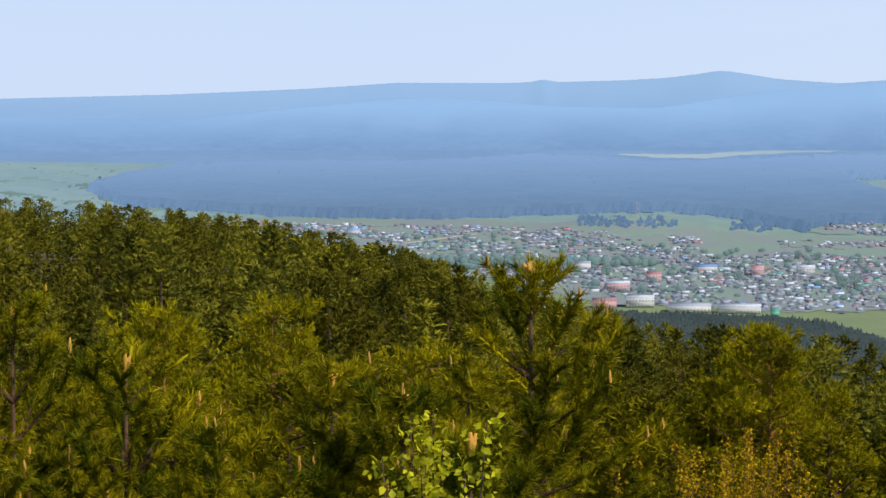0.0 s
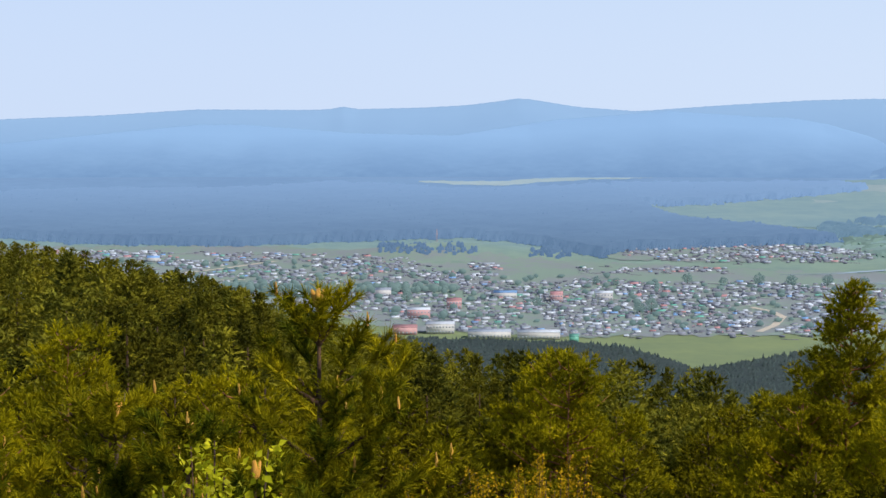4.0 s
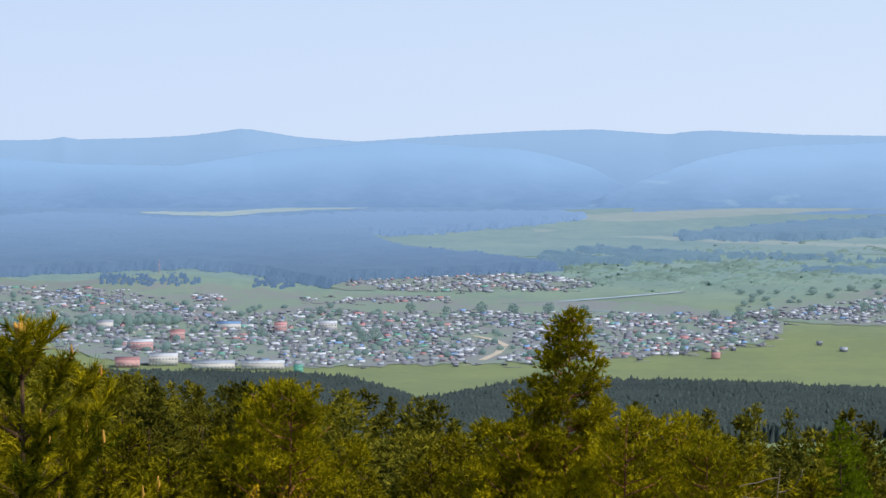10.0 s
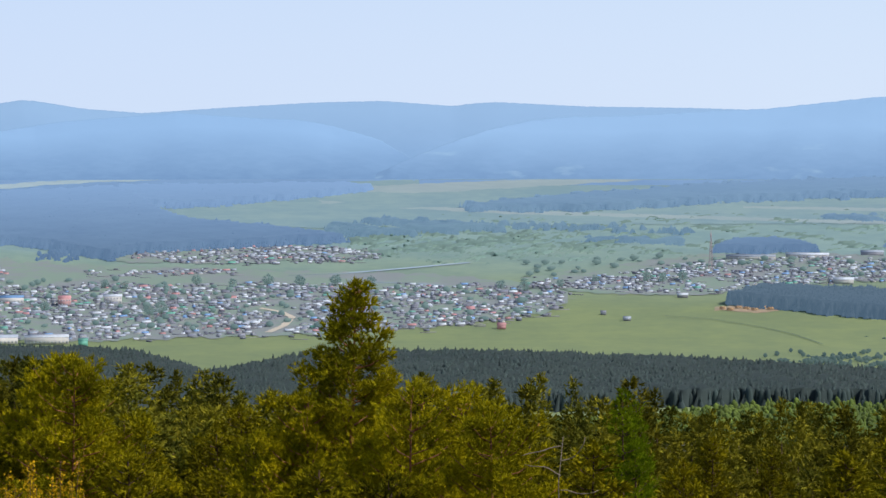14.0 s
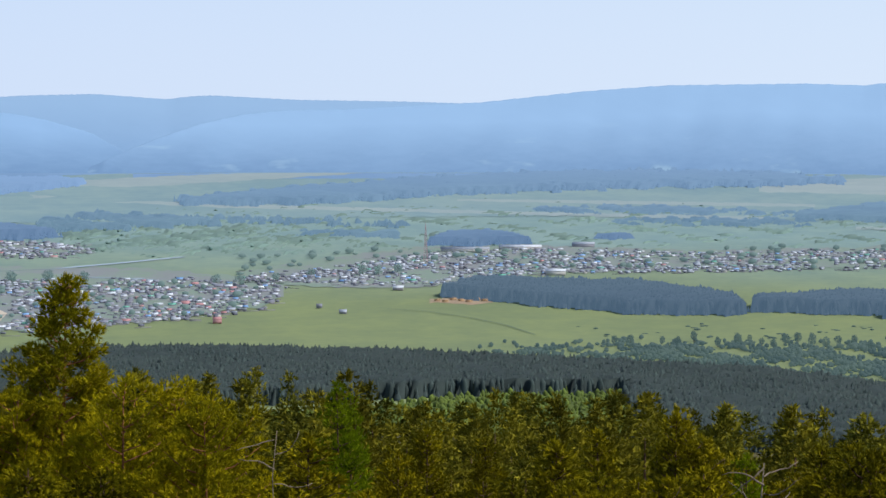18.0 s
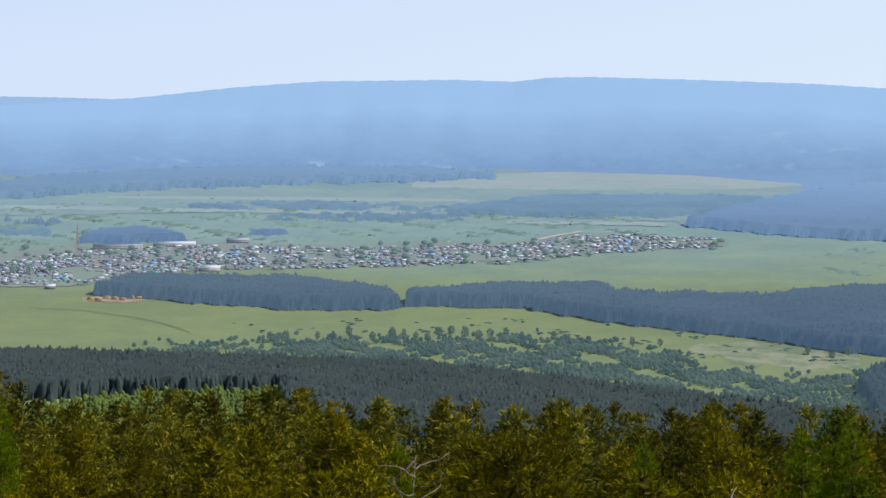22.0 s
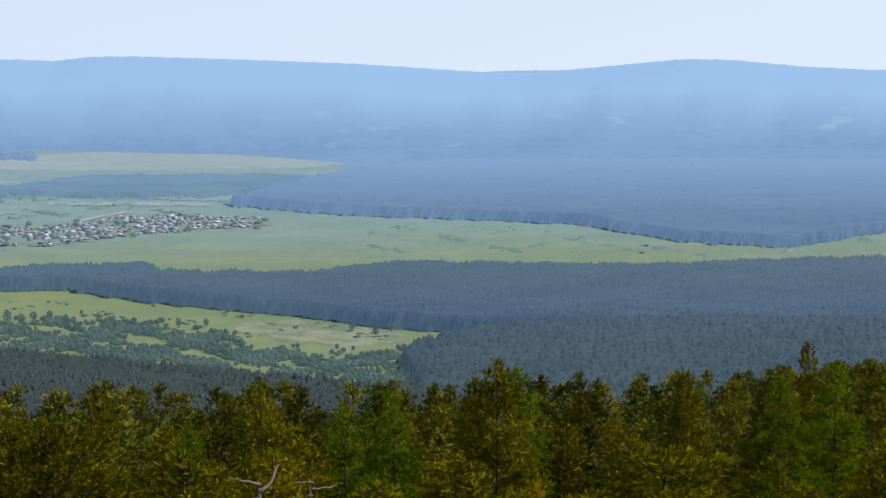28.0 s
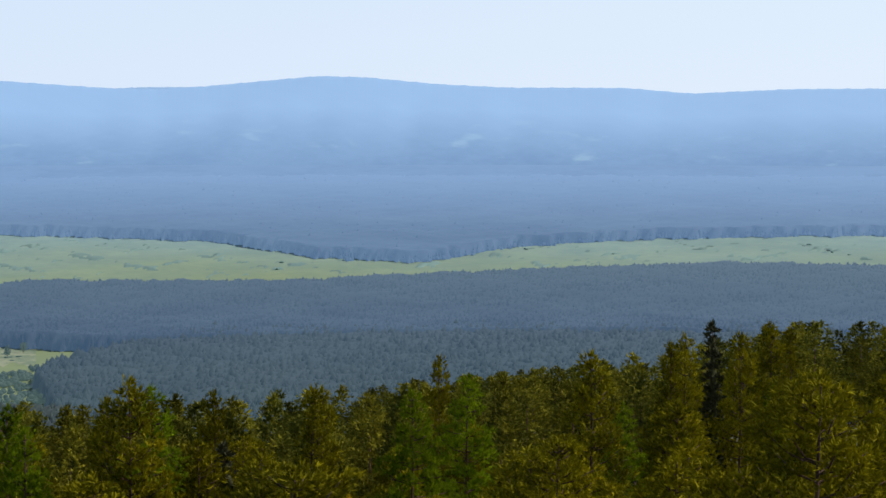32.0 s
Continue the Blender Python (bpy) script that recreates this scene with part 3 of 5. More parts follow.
def forest(name, rows, spacing, height, material, label, seed, width=1.25, shape=None, spreadh=0.22, ragged=0.05, category="forest", sheet=0.0, along=None, clump=None, crowns=True, lumpy=0.05, thin=1.0, rim=2):
    """Trees over a strip; with a sheet, its closed canopy, single crowns rising from it and a front row."""
    rng = np.random.default_rng(seed + 50)
    along = along or spacing * 0.9
    pieces, pl = [], np.zeros((0, 2))
    if crowns:
        pl = in_strip(rows, spacing, along, height, seed, ragged, clump)
        pl = pl[rng.random(len(pl)) < thin]
    if sheet:
        v, t, front = canopy(rows, spacing, along, height, sheet, seed, ragged, lumpy, clump)
        pieces.append((v, t))
        for _ in range(rim):
            edge = (front + np.stack([rng.normal(0, 0.07, len(front)), rng.uniform(-9, 4, len(front))], 1))[rng.random(len(front)) < 0.8]
            p = xyz(edge[:, 0], edge[:, 1], -0.5)
            n = len(edge)
            m = np.column_stack([p, rng.uniform(0, 6.28, n), spacing * rng.uniform(0.7, 1.3, n), height * rng.uniform(0.35, 1.04, n)])
            half = n // 2
            pieces += [spread(*SMALL[0], m[:half]), spread(*SMALL[1], m[half:])]
    shapes = shape or SMALL
    which = rng.integers(0, len(shapes), len(pl))
    for i, (v, t) in enumerate(shapes):
        q = pl[which == i]
        if not len(q):
            continue
        p = xyz(q[:, 0], q[:, 1], -0.5)
        h = height * rng.normal(1, spreadh, len(q)).clip(0.6, 1.4)
        m = np.column_stack([p, rng.uniform(0, 6.28, len(q)), spacing * width * rng.uniform(0.75, 1.25, len(q)), h])
        pieces.append(spread(v, t, m))
    v, t = merged(pieces)
    return tagged(new(name, mesh_np(name, v, t, material, smooth=True)), label, category, kind="stuff")


DOME = [dome_blob(160 + i) for i in range(4)]
SMALL = [conifer_blob(2, 5, 40 + i) for i in range(4)]
ROUND = [round_blob(70 + i) for i in range(3)]
TALL = [conifer_blob(3, 6, 90 + i) for i in range(4)]
FOOT_NEAR = [(-3, 7.8), (6, 8.1), (11, 8.1), (12.3, 7.5), (14, 7.30), (20, 7.05), (24.2, 7.0), (24.6, 8.3), (36, 8.6), (41, 8.4), (45, 8.3)]
FOOT_FAR = [(-3, 5.3), (3.2, 5.45), (4.6, 5.55), (5.8, 5.88), (6.5, 6.1), (7.6, 5.9), (8.8, 5.67), (11.5, 5.6), (14, 5.62), (20, 5.8), (24.4, 6.0), (26, 6.05), (28, 6.15), (31, 6.45), (35, 6.86), (38, 7.15), (40.5, 7.35), (43, 7.6), (45, 8.0)]


def between(near, far):
    """Rows of a strip from the lines of its near and far edge."""
    near, far = np.array(near, float), np.array(far, float)
    az = np.unique(np.concatenate([near[:, 0], far[:, 0]]))
    return [(a, float(np.interp(a, near[:, 0], near[:, 1])), float(np.interp(a, far[:, 0], far[:, 1]))) for a in az]


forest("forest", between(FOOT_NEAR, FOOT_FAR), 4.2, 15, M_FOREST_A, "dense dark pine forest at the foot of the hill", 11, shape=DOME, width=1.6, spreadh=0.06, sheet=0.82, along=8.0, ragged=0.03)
forest("young_stand", [(15, 7.9, 7.35), (19, 8.0, 7.02), (21, 8.0, 6.85), (24.3, 8.0, 6.80), (24.9, 7.8, 7.1)], 4, 8, M_YOUNG, "bright green young birch stand", 12, shape=ROUND + TALL[:1], width=1.2, category="young trees", sheet=0.5, along=8.0)
FARKW = dict(shape=DOME, width=1.5, spreadh=0.08, sheet=0.92, along=12.0, lumpy=0.02, ragged=0.035, rim=4, thin=0.10)
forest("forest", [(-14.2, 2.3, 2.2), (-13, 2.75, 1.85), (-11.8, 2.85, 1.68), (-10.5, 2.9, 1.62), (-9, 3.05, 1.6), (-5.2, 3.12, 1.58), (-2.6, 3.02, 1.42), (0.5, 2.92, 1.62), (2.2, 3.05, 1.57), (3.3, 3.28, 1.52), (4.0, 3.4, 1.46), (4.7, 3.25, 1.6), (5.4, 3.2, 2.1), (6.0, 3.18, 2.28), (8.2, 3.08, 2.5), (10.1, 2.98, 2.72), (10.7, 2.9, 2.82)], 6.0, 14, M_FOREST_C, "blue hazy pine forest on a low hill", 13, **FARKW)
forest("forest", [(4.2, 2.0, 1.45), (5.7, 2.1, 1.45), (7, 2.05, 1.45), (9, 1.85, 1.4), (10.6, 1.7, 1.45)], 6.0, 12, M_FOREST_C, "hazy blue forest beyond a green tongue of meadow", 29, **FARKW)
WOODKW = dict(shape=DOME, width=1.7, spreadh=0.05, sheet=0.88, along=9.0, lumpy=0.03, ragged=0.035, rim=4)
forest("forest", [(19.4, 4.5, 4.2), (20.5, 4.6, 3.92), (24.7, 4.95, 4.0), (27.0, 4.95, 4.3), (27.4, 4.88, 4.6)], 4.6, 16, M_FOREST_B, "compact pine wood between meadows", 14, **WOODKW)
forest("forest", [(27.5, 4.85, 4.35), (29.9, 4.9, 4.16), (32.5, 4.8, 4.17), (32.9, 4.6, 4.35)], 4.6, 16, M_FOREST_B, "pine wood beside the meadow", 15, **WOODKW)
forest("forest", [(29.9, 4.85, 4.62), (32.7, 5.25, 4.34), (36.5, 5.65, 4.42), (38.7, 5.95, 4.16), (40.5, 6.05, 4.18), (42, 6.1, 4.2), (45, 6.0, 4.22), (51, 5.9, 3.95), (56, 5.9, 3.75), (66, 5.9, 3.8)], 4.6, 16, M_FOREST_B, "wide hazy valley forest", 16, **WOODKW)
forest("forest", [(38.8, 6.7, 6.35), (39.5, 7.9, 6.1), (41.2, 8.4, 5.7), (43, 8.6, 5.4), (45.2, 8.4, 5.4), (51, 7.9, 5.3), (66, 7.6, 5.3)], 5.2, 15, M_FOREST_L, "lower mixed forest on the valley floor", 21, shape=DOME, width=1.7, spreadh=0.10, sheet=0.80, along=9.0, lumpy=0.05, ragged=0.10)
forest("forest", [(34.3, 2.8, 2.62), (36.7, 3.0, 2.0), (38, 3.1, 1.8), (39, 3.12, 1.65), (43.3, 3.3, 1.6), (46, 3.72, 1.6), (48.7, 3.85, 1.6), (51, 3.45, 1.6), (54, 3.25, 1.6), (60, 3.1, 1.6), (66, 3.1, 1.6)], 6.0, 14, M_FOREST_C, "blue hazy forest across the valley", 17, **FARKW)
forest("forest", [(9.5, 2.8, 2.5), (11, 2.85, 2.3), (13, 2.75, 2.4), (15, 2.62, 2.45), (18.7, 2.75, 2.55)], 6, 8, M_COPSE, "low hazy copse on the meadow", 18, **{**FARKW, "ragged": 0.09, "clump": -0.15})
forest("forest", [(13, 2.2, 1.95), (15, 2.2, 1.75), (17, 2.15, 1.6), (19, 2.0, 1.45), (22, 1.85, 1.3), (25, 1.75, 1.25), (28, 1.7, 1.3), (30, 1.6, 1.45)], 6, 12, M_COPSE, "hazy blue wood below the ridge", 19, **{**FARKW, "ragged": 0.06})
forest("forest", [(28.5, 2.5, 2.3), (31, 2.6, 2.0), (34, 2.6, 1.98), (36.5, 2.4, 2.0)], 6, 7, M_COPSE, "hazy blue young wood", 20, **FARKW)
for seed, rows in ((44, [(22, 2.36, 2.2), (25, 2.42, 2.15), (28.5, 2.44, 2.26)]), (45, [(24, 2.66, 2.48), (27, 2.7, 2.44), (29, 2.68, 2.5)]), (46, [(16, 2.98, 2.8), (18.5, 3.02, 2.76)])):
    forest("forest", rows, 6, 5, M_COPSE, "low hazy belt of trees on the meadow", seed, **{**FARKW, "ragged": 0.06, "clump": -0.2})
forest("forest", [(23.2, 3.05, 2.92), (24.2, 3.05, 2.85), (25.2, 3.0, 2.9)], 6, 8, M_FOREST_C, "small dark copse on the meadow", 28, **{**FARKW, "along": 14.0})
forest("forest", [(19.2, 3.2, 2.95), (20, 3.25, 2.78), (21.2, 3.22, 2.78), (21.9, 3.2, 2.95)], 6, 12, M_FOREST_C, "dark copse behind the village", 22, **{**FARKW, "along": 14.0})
# The haze of these far bushes is mixed into their base colour.
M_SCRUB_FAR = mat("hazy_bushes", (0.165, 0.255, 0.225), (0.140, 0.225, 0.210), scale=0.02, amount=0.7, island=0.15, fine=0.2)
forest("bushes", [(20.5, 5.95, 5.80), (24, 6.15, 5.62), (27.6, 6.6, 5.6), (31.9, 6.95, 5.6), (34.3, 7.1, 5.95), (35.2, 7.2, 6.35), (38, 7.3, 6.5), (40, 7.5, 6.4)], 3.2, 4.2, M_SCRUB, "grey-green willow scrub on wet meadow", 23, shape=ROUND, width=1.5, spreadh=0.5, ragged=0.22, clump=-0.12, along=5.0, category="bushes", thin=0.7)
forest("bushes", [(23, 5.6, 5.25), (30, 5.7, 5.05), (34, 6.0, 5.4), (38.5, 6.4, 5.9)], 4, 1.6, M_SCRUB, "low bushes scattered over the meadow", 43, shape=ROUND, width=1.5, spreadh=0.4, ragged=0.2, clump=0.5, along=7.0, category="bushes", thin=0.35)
FARBUSH = dict(shape=ROUND, width=1.2, spreadh=0.35, ragged=0.3, category="bushes", sheet=0.6, lumpy=0.16, thin=0.03, along=18.0, rim=0)
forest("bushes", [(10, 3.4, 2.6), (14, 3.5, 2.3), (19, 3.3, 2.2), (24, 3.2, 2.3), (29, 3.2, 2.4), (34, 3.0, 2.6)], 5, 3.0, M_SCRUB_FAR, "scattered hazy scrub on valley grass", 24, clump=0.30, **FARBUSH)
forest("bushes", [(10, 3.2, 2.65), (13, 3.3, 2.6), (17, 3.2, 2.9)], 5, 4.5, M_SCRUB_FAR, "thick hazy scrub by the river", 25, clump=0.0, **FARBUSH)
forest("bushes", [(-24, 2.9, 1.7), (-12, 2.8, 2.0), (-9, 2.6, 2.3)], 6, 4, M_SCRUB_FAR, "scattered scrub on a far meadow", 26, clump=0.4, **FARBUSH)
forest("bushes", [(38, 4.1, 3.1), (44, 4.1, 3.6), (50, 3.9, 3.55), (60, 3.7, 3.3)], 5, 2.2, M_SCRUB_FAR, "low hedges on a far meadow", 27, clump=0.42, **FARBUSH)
strip("dry_clearing", [(34.6, 6.0, 5.9), (36, 6.3, 5.75), (37.6, 6.45, 5.8), (38.9, 6.3, 5.9)], mat("dry_grass", (0.27, 0.29, 0.19), (0.15, 0.20, 0.125), scale=0.03, amount=1.3, fine=0.2), "pale dry grass clearing among scrub", "clearing", 0.25, ragged=0.12)
strip("timber_yard", [(19.3, 4.75, 4.66), (20.1, 4.8, 4.64), (20.9, 4.76, 4.68)], mat("sawdust", (0.42, 0.31, 0.22), (0.30, 0.25, 0.18), scale=0.05, amount=0.8), "sawdust ground of a timber yard", "yard", 0.35, ragged=0.03)

# ---- the town: gabled houses along lanes ----


def box_np(x0, x1, y0, y1, z0, z1):
    v = np.array([(x, y, z) for z in (z0, z1) for y in (y0, y1) for x in (x0, x1)], float)
    q = [(0, 2, 3, 1), (4, 5, 7, 6), (0, 1, 5, 4), (2, 6, 7, 3), (0, 4, 6, 2), (1, 3, 7, 5)]
    return v, np.array([t for a, b, c, d in q for t in ((a, b, c), (a, c, d))])


def gable_walls(l, w, h, rise):
    """Walls with pointed ends; ridge along x."""
    v, t = box_np(-l / 2, l / 2, -w / 2, w / 2, 0, h)
    g = np.array([(s * l / 2, y, z) for s in (-1, 1) for y, z in ((-w / 2, h), (w / 2, h), (0, h + rise))], float)
    return merged([(v, t), (g, np.array([(0, 2, 1), (3, 4, 5)]))])


def gable_roof(l, w, h, rise, over=0.3, thick=0.2):
    """Two sloping slabs with thickness and overhang."""
    out = []
    for s in (-1, 1):
        e = w / 2 + over
        ze = h - rise * over / (w / 2)
        p = [(-l / 2 - over, 0, h + rise), (l / 2 + over, 0, h + rise), (l / 2 + over, s * e, ze), (-l / 2 - over, s * e, ze)]
        v = np.array(p + [(x, y, z + thick) for x, y, z in p], float)
        q = [(0, 1, 2, 3), (7, 6, 5, 4), (0, 4, 5, 1), (1, 5, 6, 2), (2, 6, 7, 3), (3, 7, 4, 0)]
        out.append((v, np.array([t for a, b, c, d in q for t in ((a, b, c), (a, c, d))])))
    return merged(out)


# Roof, wall and pane colours are lifted and blued to paint in distance haze.
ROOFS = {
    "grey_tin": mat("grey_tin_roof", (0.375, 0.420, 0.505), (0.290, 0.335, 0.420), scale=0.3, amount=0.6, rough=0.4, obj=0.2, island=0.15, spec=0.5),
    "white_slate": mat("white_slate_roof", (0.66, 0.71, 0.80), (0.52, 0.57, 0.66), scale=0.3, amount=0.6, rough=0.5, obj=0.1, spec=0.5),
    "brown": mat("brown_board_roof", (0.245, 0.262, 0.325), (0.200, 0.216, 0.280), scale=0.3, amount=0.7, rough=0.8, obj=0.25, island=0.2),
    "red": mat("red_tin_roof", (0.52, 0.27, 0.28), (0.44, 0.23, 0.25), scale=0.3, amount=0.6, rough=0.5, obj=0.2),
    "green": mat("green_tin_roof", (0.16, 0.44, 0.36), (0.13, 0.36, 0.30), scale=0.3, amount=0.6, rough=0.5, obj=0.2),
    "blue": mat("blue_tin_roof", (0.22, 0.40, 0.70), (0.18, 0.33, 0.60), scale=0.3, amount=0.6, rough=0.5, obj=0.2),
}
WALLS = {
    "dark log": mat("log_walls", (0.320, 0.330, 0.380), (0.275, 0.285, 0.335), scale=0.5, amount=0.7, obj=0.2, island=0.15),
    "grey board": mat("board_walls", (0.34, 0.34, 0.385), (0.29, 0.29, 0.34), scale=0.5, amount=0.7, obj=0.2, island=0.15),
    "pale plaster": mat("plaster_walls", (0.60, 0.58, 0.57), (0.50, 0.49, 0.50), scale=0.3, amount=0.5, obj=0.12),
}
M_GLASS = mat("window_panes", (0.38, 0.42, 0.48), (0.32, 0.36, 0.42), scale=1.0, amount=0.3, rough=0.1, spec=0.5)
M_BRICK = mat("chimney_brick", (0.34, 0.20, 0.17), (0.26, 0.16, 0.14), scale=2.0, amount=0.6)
M_WHITE = mat("white_paint", (0.78, 0.79, 0.82), (0.70, 0.72, 0.76), scale=0.4, amount=0.4)
ROOF_WORDS = {"grey_tin": "grey tin", "white_slate": "whitish slate", "brown": "haze-greyed brown", "red": "haze-paled red tin", "green": "green tin", "blue": "blue tin"}


def house_kit(roof, wall, l, w, h, rise):
    """One gabled house with walls, roof, chimney and windows."""
    e = new("house")
    part("wall", mesh_np("wall", *gable_walls(l, w, h, rise), WALLS[wall]), e)
    top = part("roof", mesh_np("roof", *gable_roof(l, w, h, rise), ROOFS[roof]), e, ROOF_WORDS[roof] + " gabled roof")
    part("chimney", mesh_np("chimney", *box_np(l * 0.18, l * 0.18 + 0.7, 0.5, 1.2, h, h + rise + 0.8), M_BRICK), top, "brick chimney")
    for x in (-0.27, 0.2):
        part("window", mesh_np("window", *merged([box_np(l * x - 0.55, l * x + 0.55, -w / 2 - 0.06, -w / 2, 1.0, 2.3)]), M_GLASS), e)
    return tagged(e, wall + " house with a " + ROOF_WORDS[roof] + " roof beside garden plots", "house", "houses of the town")


rng = np.random.default_rng(5)
TOWN = [
    [(-11, 4.5, 3.15), (-8.9, 4.3, 3.2), (-5.4, 4.1, 3.3), (-2.2, 4.15, 3.35), (0, 4.1, 3.55), (1.5, 3.95, 3.6)],
    [(-6, 4.6, 4.3), (-4, 4.6, 4.25), (-1, 5.05, 4.2), (1, 5.35, 4.05), (4, 5.42, 4.0), (9, 5.33, 4.02), (12, 5.2, 4.05), (15, 4.9, 4.1), (15.6, 4.5, 4.25)],
    [(3.4, 3.82, 3.68), (7.2, 3.8, 3.68)],
    [(4.5, 3.35, 3.05), (6, 3.5, 3.05), (9.5, 3.55, 3.08), (10.8, 3.4, 3.3)],
    [(14.5, 4.15, 4.0), (17, 4.2, 3.75), (19, 4.3, 3.45), (22, 3.95, 3.3), (26, 3.9, 3.4), (30.2, 3.8, 3.3), (32, 3.55, 3.05), (35.3, 3.35, 3.15)],
]
plots = []
for rows in TOWN:
    r = np.array(rows, float)
    d = dist(r[:, 1].max())
    while d < dist(r[:, 2].min()):
        az = r[0, 0] + rng.uniform(0, 0.3)
        while az < r[-1, 0]:
            dd = d + 14 * math.sin(az * 1.7 + d * 0.01) + rng.uniform(-7, 7)
            dep = math.degrees(math.atan2(-float(land(az, dd)), dd))
            gap = wave(np.array(az * 90), np.array(dd), 60.0, 3.0) > (0.2 if rows is TOWN[0] and dep < 3.95 else 0.42)
            here = xyz(az, dd)
            if min(float(np.hypot(*(c[:, :2] - here[:2]).T).min()) for c in LANES) < 17:
                gap = True
            if np.interp(az, r[:, 0], r[:, 2]) < dep < np.interp(az, r[:, 0], r[:, 1]) and not gap and rng.random() < 0.86:
                plots.append((az, dd))
            az += math.degrees((6.4 + rng.exponential(3.4)) / d)
        d += 12.5 + rng.uniform(0, 8)
plots.sort(key=lambda p: p[1])
roof_names = list(ROOFS)
wall_names = list(WALLS)
roof_pick = rng.choice(len(roof_names), len(plots), p=[0.33, 0.18, 0.34, 0.06, 0.04, 0.05])
wall_pick = rng.choice(3, len(plots), p=[0.5, 0.32, 0.18])
SIZES = [(11.0, 7.0, 2.3, 2.5), (15.0, 7.0, 2.4, 2.6), (8.5, 6.5, 2.2, 2.4)]
kits = {}
far_wall, far_roof, fw_mat, fr_mat = [], [], [], []
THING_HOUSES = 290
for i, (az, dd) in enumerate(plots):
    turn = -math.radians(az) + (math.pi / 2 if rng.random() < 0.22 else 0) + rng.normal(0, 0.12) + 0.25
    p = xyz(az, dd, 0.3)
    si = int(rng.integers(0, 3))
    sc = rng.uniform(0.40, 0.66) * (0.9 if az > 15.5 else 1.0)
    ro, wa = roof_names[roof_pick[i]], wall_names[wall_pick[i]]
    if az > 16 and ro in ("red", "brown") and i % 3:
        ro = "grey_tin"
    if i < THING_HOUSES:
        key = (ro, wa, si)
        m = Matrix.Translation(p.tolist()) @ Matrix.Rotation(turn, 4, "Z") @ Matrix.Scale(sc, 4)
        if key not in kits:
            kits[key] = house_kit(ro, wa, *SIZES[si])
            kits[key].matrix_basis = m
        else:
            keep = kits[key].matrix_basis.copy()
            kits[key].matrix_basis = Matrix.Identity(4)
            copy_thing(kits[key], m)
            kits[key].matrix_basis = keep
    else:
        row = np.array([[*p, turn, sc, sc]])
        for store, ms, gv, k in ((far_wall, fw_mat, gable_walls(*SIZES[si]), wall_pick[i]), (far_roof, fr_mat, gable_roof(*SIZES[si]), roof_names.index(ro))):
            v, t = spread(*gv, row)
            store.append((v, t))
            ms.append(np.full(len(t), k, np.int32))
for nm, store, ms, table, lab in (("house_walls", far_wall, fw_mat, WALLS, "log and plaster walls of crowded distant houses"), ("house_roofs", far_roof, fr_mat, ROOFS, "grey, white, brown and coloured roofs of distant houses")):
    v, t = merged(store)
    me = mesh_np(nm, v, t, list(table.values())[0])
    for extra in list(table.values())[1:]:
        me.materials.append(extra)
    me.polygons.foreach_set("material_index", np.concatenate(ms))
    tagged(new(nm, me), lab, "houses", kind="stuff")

# sheds, fences and woodpiles in the yards
sv = []
for az, dd in plots:
    if rng.random() < 0.6:
        a2, d2 = az + rng.normal(0, 0.22), dd + rng.normal(0, 13)
        p = xyz(a2, d2, 0.2)
        sv.append([*p, -math.radians(a2) + rng.normal(0, 0.3), rng.uniform(0.5, 1.2), rng.uniform(0.5, 0.9)])
sv = np.array(sv)
tagged(new("sheds", mesh_np("sheds", *spread(*merged([gable_walls(5, 3.6, 2.0, 0.9), gable_roof(5, 3.6, 2.0, 0.9, 0.3, 0.15)]), sv), ROOFS["brown"])), "haze-greyed board sheds in the garden plots", "sheds", kind="stuff")
fv = sv.copy()
fv[:, 0] += rng.normal(0, 9, len(fv))
fv[:, 1] += rng.normal(0, 9, len(fv))
tagged(new("fences", mesh_np("fences", *spread(*box_np(-9, 9, -0.08, 0.08, 0, 1.0), fv), WALLS["grey board"])), "dark board fences between the plots", "fences", kind="stuff")


def big_block(az, dep, l, w, h, wall, roof, label, rise=2.2, windows=0, storeys=1, name="large_building"):
    """A long building facing the hill, with rows of windows."""
    e = new(name)
    d = float(dist(dep))
    e.matrix_basis = Matrix.Translation(xyz(az, d, 0.3).tolist()) @ Matrix.Rotation(-math.radians(az), 4, "Z")
    part("wall", mesh_np("wall", *gable_walls(l, w, h, rise), WALLS[wall] if wall in WALLS else wall), e)
    part("roof", mesh_np("roof", *gable_roof(l, w, h, rise, 0.25, 0.25), ROOFS[roof]), e, ROOF_WORDS[roof] + " roof")
    pane = mesh_np("window", *box_np(-0.8, 0.8, -0.05, 0.05, 0, 1.6), M_GLASS)
    for s in range(storeys):
        for k in range(windows):
            part("window", pane, e).location = (-l / 2 + l * (k + 0.5) / windows, -w / 2 - 0.05, h * s / storeys + 1.0)
    return tagged(e, label, "building")


PINK = mat("pink_plaster", (0.62, 0.36, 0.36), (0.52, 0.31, 0.32), scale=0.3, amount=0.5)
big_block(-0.95, 5.38, 24, 14, 7, PINK, "red", "low pink building with a red roof", windows=6)
big_block(-0.6, 5.02, 24, 12, 9, PINK, "white_slate", "pink brick building with a pale roof", windows=7, storeys=2)
big_block(-0.05, 5.36, 28, 14, 9.5, "pale plaster", "white_slate", "white two-storey building with a pale roof", windows=9, storeys=2)
big_block(1.2, 5.45, 42, 14, 6, "pale plaster", "grey_tin", "long white workshop with a blue-grey roof", windows=12)
big_block(2.45, 5.47, 42, 13, 6.5, "pale plaster", "white_slate", "long white warehouse with a whitish roof", windows=12)
